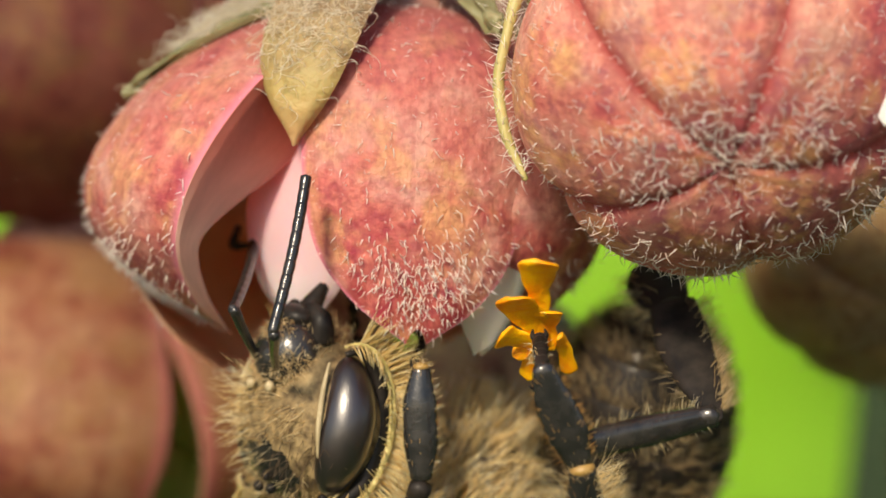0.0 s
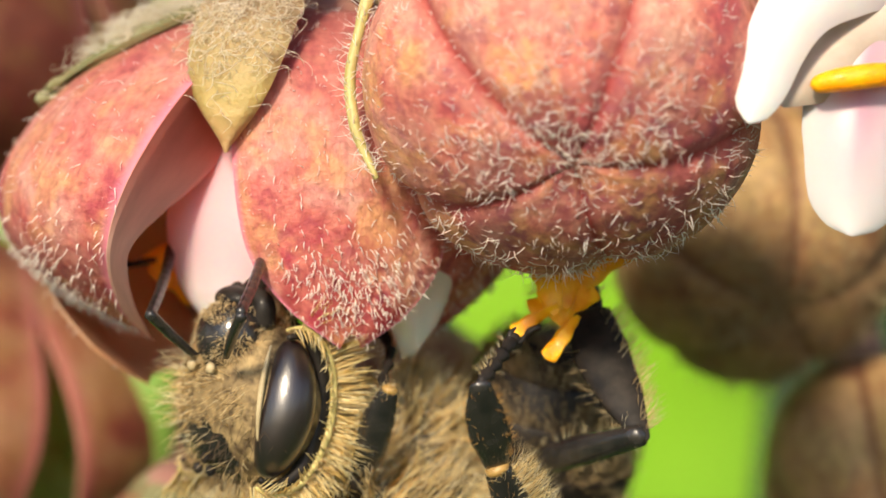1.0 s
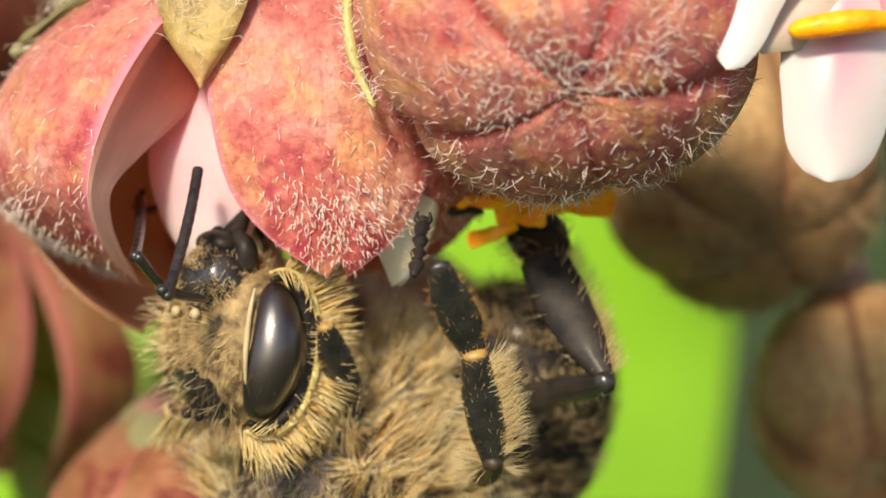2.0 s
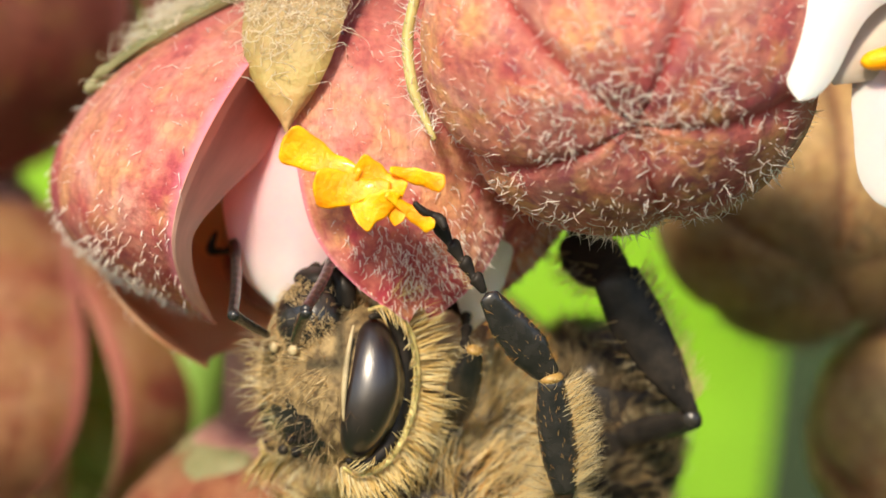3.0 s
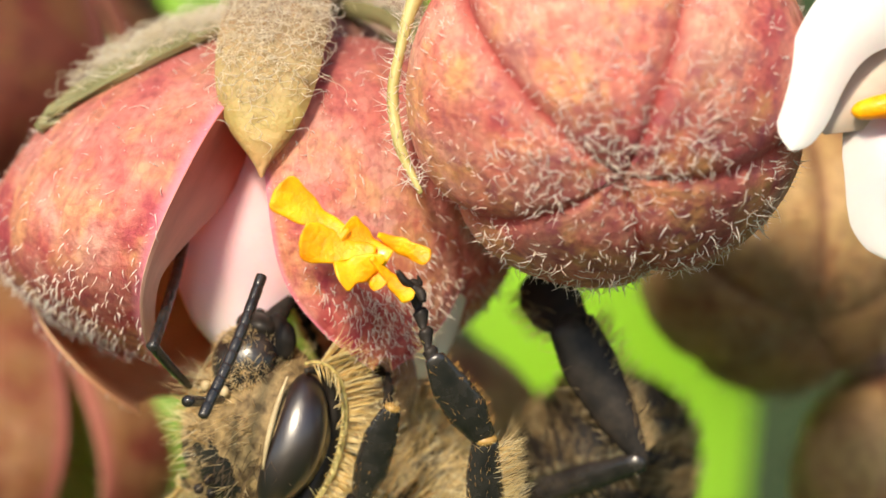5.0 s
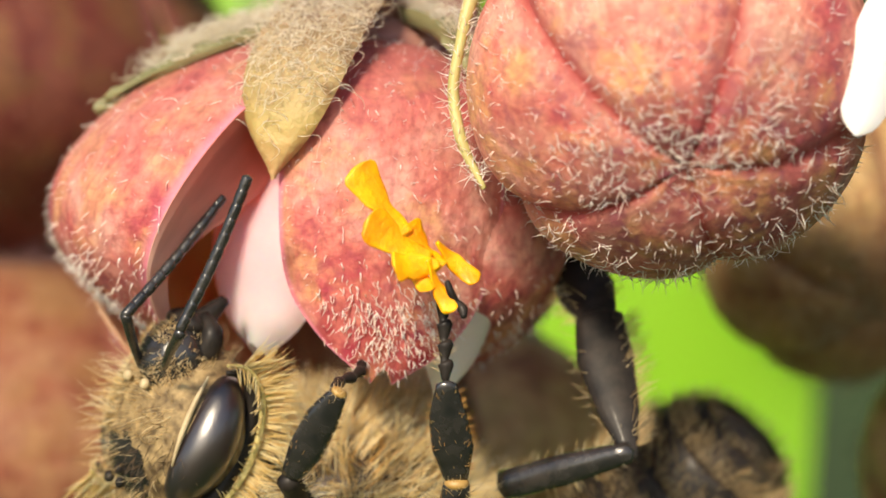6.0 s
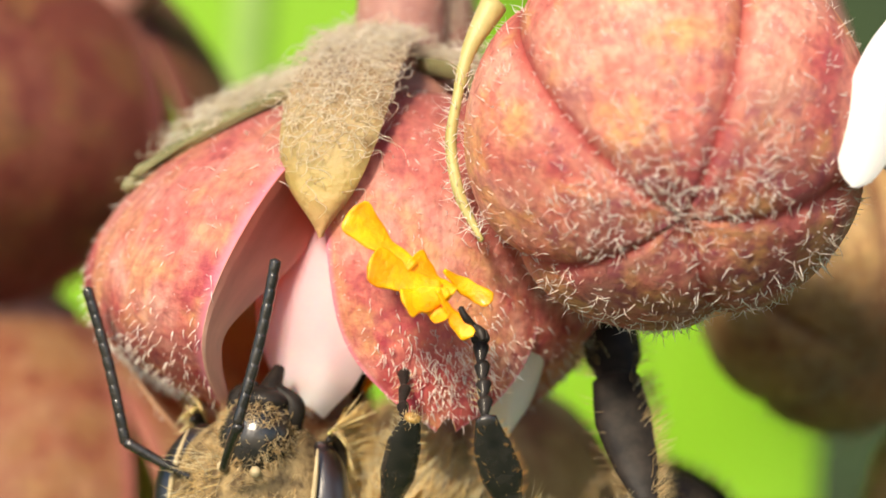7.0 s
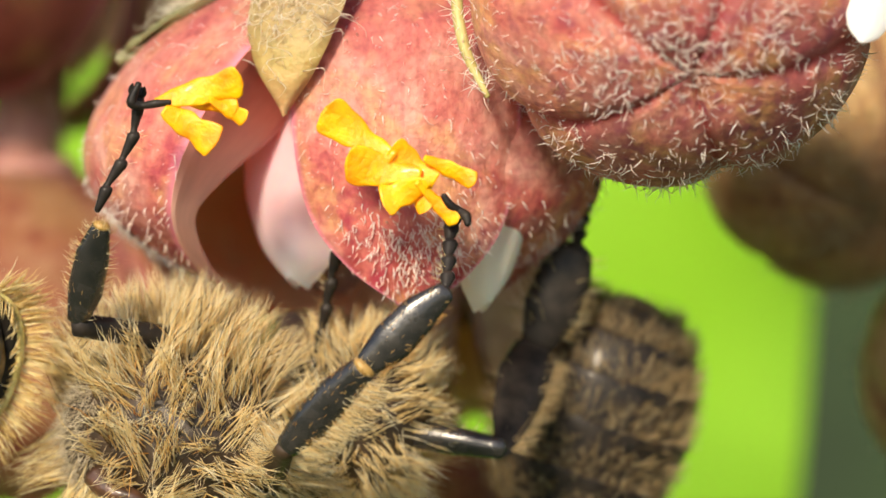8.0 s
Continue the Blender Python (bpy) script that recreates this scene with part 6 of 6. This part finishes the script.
    walk(hind_tarsus, [
        (0, mm(4.386, -0.100, 6.644, 161.3, -6.1, -180.0)),
        (0.5, mm(3.368, -0.100, 6.282, 161.5, -6.5, 180.0)),
        (1, mm(3.830, -0.100, 6.132, 161.6, -6.4, 180.0)),
        (2.4, mm(2.911, -0.100, 6.353, 161.5, -6.1, 180.0)),
        (2.5, mm(2.704, -0.100, 6.199, 161.4, -6.1, 180.0)),
        (3, mm(2.652, -0.100, 6.550, 161.5, -6.2, 180.0)),
        (3.5, mm(2.755, -0.100, 6.388, 161.6, -6.3, 180.0)),
        (4, mm(2.809, -0.100, 6.291, 161.7, -6.2, 180.0)),
        (4.5, mm(2.653, -0.100, 6.331, 161.6, -6.2, 180.0)),
        (5.8, mm(4.705, -0.100, 5.969, 161.6, -8.4, -180.0)),
        (6, mm(4.652, -0.100, 5.868, 161.5, -8.4, 180.0)),
        (6.2, mm(4.759, -0.100, 5.969, 161.5, -8.2, 180.0)),
        (6.5, mm(4.813, -0.100, 5.962, 161.5, -8.3, 180.0)),
        (7, mm(4.703, -0.100, 5.743, 160.8, -5.9, 180.0)),
        (7.2, mm(4.227, -0.100, 6.591, 160.4, -3.2, 180.0)),
        (7.4, mm(5.836, 3.430, 3.852, 177.9, -2.0, 178.6)),
        (7.5, mm(5.843, 3.278, 3.460, -145.0, -1.3, 179.1)),
        (7.6, mm(4.643, 1.725, 4.601, -169.9, -6.1, 178.9)),
        (7.8, mm(5.479, 1.300, 5.138, 180.0, -5.8, 180.0)),
        (8, mm(6.686, 1.600, 5.346, 164.1, -3.0, -180.0)),
    ])
    walk(hind_basi, [
        (0, mm(4.255, 0.317, 5.420, -115.4, 30.7, 180.0)),
        (0.5, mm(3.229, 0.313, 5.057, -117.8, 38.0, -180.0)),
        (1, mm(3.692, 0.311, 4.906, -120.7, 34.4, 180.0)),
        (2.4, mm(2.779, 0.313, 5.125, -122.7, 38.8, 180.0)),
        (2.5, mm(2.572, 0.315, 4.972, -124.2, 48.9, -180.0)),
        (3, mm(2.520, 0.312, 5.323, -122.6, 46.6, 180.0)),
        (3.5, mm(2.620, 0.311, 5.161, -122.7, 46.7, 180.0)),
        (4, mm(2.675, 0.308, 5.063, -122.7, 46.7, -180.0)),
        (4.5, mm(2.519, 0.311, 5.104, -122.6, 46.4, -180.0)),
        (5.8, mm(4.524, 0.309, 4.751, -128.9, 17.6, 180.0)),
        (6, mm(4.472, 0.312, 4.651, -129.6, 19.7, 180.0)),
        (6.2, mm(4.583, 0.314, 4.752, -132.6, 15.6, 180.0)),
        (6.5, mm(4.636, 0.312, 4.745, -132.7, 15.6, 180.0)),
        (7, mm(4.577, 0.328, 4.523, -125.7, -1.4, 180.0)),
        (7.2, mm(4.159, 0.335, 5.367, -138.8, -9.6, 180.0)),
        (7.4, mm(5.790, 3.474, 2.547, -144.7, -6.9, 175.1)),
        (7.5, mm(5.808, 2.515, 2.371, -144.4, -9.9, 172.9)),
        (7.6, mm(4.489, 1.478, 3.199, -169.9, -7.4, 178.7)),
        (7.8, mm(5.342, 1.300, 3.804, 180.0, -3.1, 180.0)),
        (8, mm(6.619, 1.956, 4.091, 180.0, -13.4, 180.0)),
    ])
    walk(hind_tibia, [
        (0, mm(4.659, -1.400, 4.735, -136.4, 18.2, 180.0)),
        (0.5, mm(3.763, -1.367, 4.372, -136.8, 26.5, 180.0)),
        (1, mm(4.227, -1.322, 4.123, -144.5, 22.9, 180.0)),
        (2.4, mm(3.401, -1.286, 4.348, -158.6, 30.8, 180.0)),
        (2.5, mm(3.347, -1.257, 4.294, 180.0, 31.2, 180.0)),
        (3, mm(3.239, -1.289, 4.641, 180.0, 29.3, 180.0)),
        (3.5, mm(3.344, -1.288, 4.479, -172.2, 32.8, 180.0)),
        (4, mm(3.398, -1.290, 4.380, 180.0, 34.0, 180.0)),
        (4.5, mm(3.235, -1.290, 4.421, 180.0, 33.4, 180.0)),
        (5.8, mm(4.878, -1.170, 3.636, -155.3, 10.7, 180.0)),
        (6, mm(4.871, -1.153, 3.534, -151.9, 9.5, 180.0)),
        (6.2, mm(4.921, -1.084, 3.540, -156.7, 12.7, 180.0)),
        (6.5, mm(4.973, -1.085, 3.530, -161.2, 10.2, 180.0)),
        (7, mm(4.550, -1.216, 3.431, -147.4, 10.6, -180.0)),
        (7.2, mm(3.924, -0.917, 3.979, -156.7, 6.7, 180.0)),
        (7.4, mm(5.478, 2.273, 0.833, -105.3, -6.0, 175.8)),
        (7.5, mm(5.351, 1.300, 0.637, -102.7, 13.5, -170.3)),
        (7.6, mm(4.205, 1.107, 1.095, -135.0, 20.1, -176.3)),
        (7.8, mm(5.236, 1.300, 1.855, -144.7, 14.6, 180.0)),
        (8, mm(6.160, 1.956, 2.157, -131.0, -14.4, -180.0)),
    ])
    walk(hind_femur, [
        (0, mm(5.247, -3.297, 2.928, 150.2, -74.2, -180.0)),
        (0.5, mm(4.616, -3.248, 2.658, 140.7, -71.5, -180.0)),
        (1, mm(5.054, -2.920, 2.154, 135.8, -70.7, 180.0)),
        (2.4, mm(4.657, -2.290, 2.236, 119.5, -68.9, -180.0)),
        (2.5, mm(4.798, -1.257, 1.902, 118.8, -67.8, 180.0)),
        (3, mm(4.633, -1.289, 2.155, 123.9, -66.7, 180.0)),
        (3.5, mm(4.796, -1.662, 2.224, 124.6, -63.1, 180.0)),
        (4, mm(4.944, -1.290, 2.089, 128.9, -68.1, 180.0)),
        (4.5, mm(4.770, -1.290, 2.090, 130.7, -67.1, 180.0)),
        (5.8, mm(5.323, -2.321, 1.264, 165.2, -74.9, -180.0)),
        (6, mm(5.253, -2.447, 1.227, 159.7, -75.2, 180.0)),
        (6.2, mm(5.455, -2.172, 1.163, 180.0, -83.8, 180.0)),
        (6.5, mm(5.418, -1.971, 1.042, 173.8, -80.8, 180.0)),
        (7, mm(4.956, -2.696, 1.248, 154.3, -76.8, 180.0)),
        (7.2, mm(4.203, -2.006, 1.566, 140.7, -68.4, 180.0)),
        (7.4, mm(5.217, -0.299, 0.208, -153.0, -52.9, 112.1)),
        (7.5, mm(5.897, -1.240, 0.163, -99.6, -55.0, 88.8)),
        (7.6, mm(4.937, -0.763, -0.578, -101.7, -79.8, 101.9)),
        (7.8, mm(5.762, -0.288, -0.174, -29.6, -88.5, 0.0)),
        (8, mm(5.730, -0.120, 0.503, -16.7, -89.8, -0.0)),
    ])
    walk(far_tarsus, [
        (0, mm(-1.050, -0.400, 5.422, 128.1, -0.4, -180.0)),
        (0.5, mm(-1.255, -0.400, 5.060, 125.1, 4.3, 180.0)),
        (1, mm(-1.301, -0.400, 5.012, 115.8, 3.9, -180.0)),
        (2.4, mm(-1.713, -0.400, 5.134, 125.8, 9.7, 180.0)),
        (2.5, mm(-1.868, -0.400, 4.980, 122.7, 10.3, -180.0)),
        (3, mm(-1.568, -0.400, 5.024, 123.0, 11.2, 180.0)),
        (3.5, mm(-1.617, -0.400, 4.913, 121.7, 21.9, 180.0)),
        (4, mm(-1.613, -0.400, 4.968, 127.6, 18.9, 180.0)),
        (4.5, mm(-1.670, -0.400, 4.906, 123.6, 16.1, -180.0)),
        (5.8, mm(0.159, -0.400, 3.887, 121.8, 19.0, 180.0)),
        (6, mm(0.150, -0.400, 3.685, 119.1, 21.2, 180.0)),
        (6.2, mm(0.256, -0.400, 3.789, 126.0, 5.8, 180.0)),
        (6.5, mm(0.312, -0.400, 3.884, 122.8, 6.3, -180.0)),
        (7, mm(0.051, -0.400, 3.778, 135.8, -12.0, 180.0)),
        (7.2, mm(-0.440, -0.400, 4.324, 139.8, -10.7, -180.0)),
        (7.4, mm(1.414, 2.418, 2.930, 171.1, -4.8, 176.6)),
        (7.5, mm(1.310, 2.437, 2.783, 174.5, 6.5, -175.4)),
        (7.6, mm(0.442, 1.317, 4.012, -169.6, 15.2, -177.3)),
        (7.8, mm(1.326, -0.500, 3.863, 150.5, -25.8, -180.0)),
        (8, mm(2.422, -0.200, 3.678, 163.1, -3.8, 180.0)),
    ])
    walk(far_tibia, [
        (0, mm(-1.057, 1.332, 4.046, 157.2, 22.0, 180.0)),
        (0.5, mm(-1.158, 1.401, 3.786, 146.3, 24.1, -180.0)),
        (1, mm(-1.235, 1.580, 4.051, 166.3, 28.4, -180.0)),
        (2.4, mm(-1.492, 1.384, 3.848, 157.8, 29.5, 180.0)),
        (2.5, mm(-1.651, 1.451, 3.799, 175.6, 31.7, 180.0)),
        (3, mm(-1.331, 1.446, 3.835, 149.2, 28.0, 180.0)),
        (3.5, mm(-1.181, 1.471, 3.832, 161.1, 25.6, -180.0)),
        (4, mm(-1.174, 1.344, 3.687, 151.8, 31.1, 180.0)),
        (4.5, mm(-1.328, 1.433, 3.726, 160.8, 25.6, -180.0)),
        (5.8, mm(0.540, 1.470, 2.784, 164.6, -12.1, 180.0)),
        (6, mm(0.540, 1.523, 2.681, 167.1, -15.0, 180.0)),
        (6.2, mm(0.391, 1.379, 2.477, 165.6, -13.5, 180.0)),
        (6.5, mm(0.447, 1.450, 2.682, 164.7, -12.0, 180.0)),
        (7, mm(-0.283, 1.134, 2.190, 143.8, 3.2, -180.0)),
        (7.2, mm(-0.761, 1.021, 2.617, 156.7, 9.8, -180.0)),
        (7.4, mm(1.250, 2.739, 0.724, -162.5, -19.2, 165.9)),
        (7.5, mm(1.547, 2.643, 0.574, -165.1, -26.2, 159.9)),
        (7.6, mm(1.066, 0.925, 1.789, 159.1, -15.8, 177.1)),
        (7.8, mm(0.462, 0.585, 2.075, 148.2, -12.8, 180.0)),
        (8, mm(2.280, 0.440, 1.529, 146.8, -34.4, 180.0)),
    ])


motions()
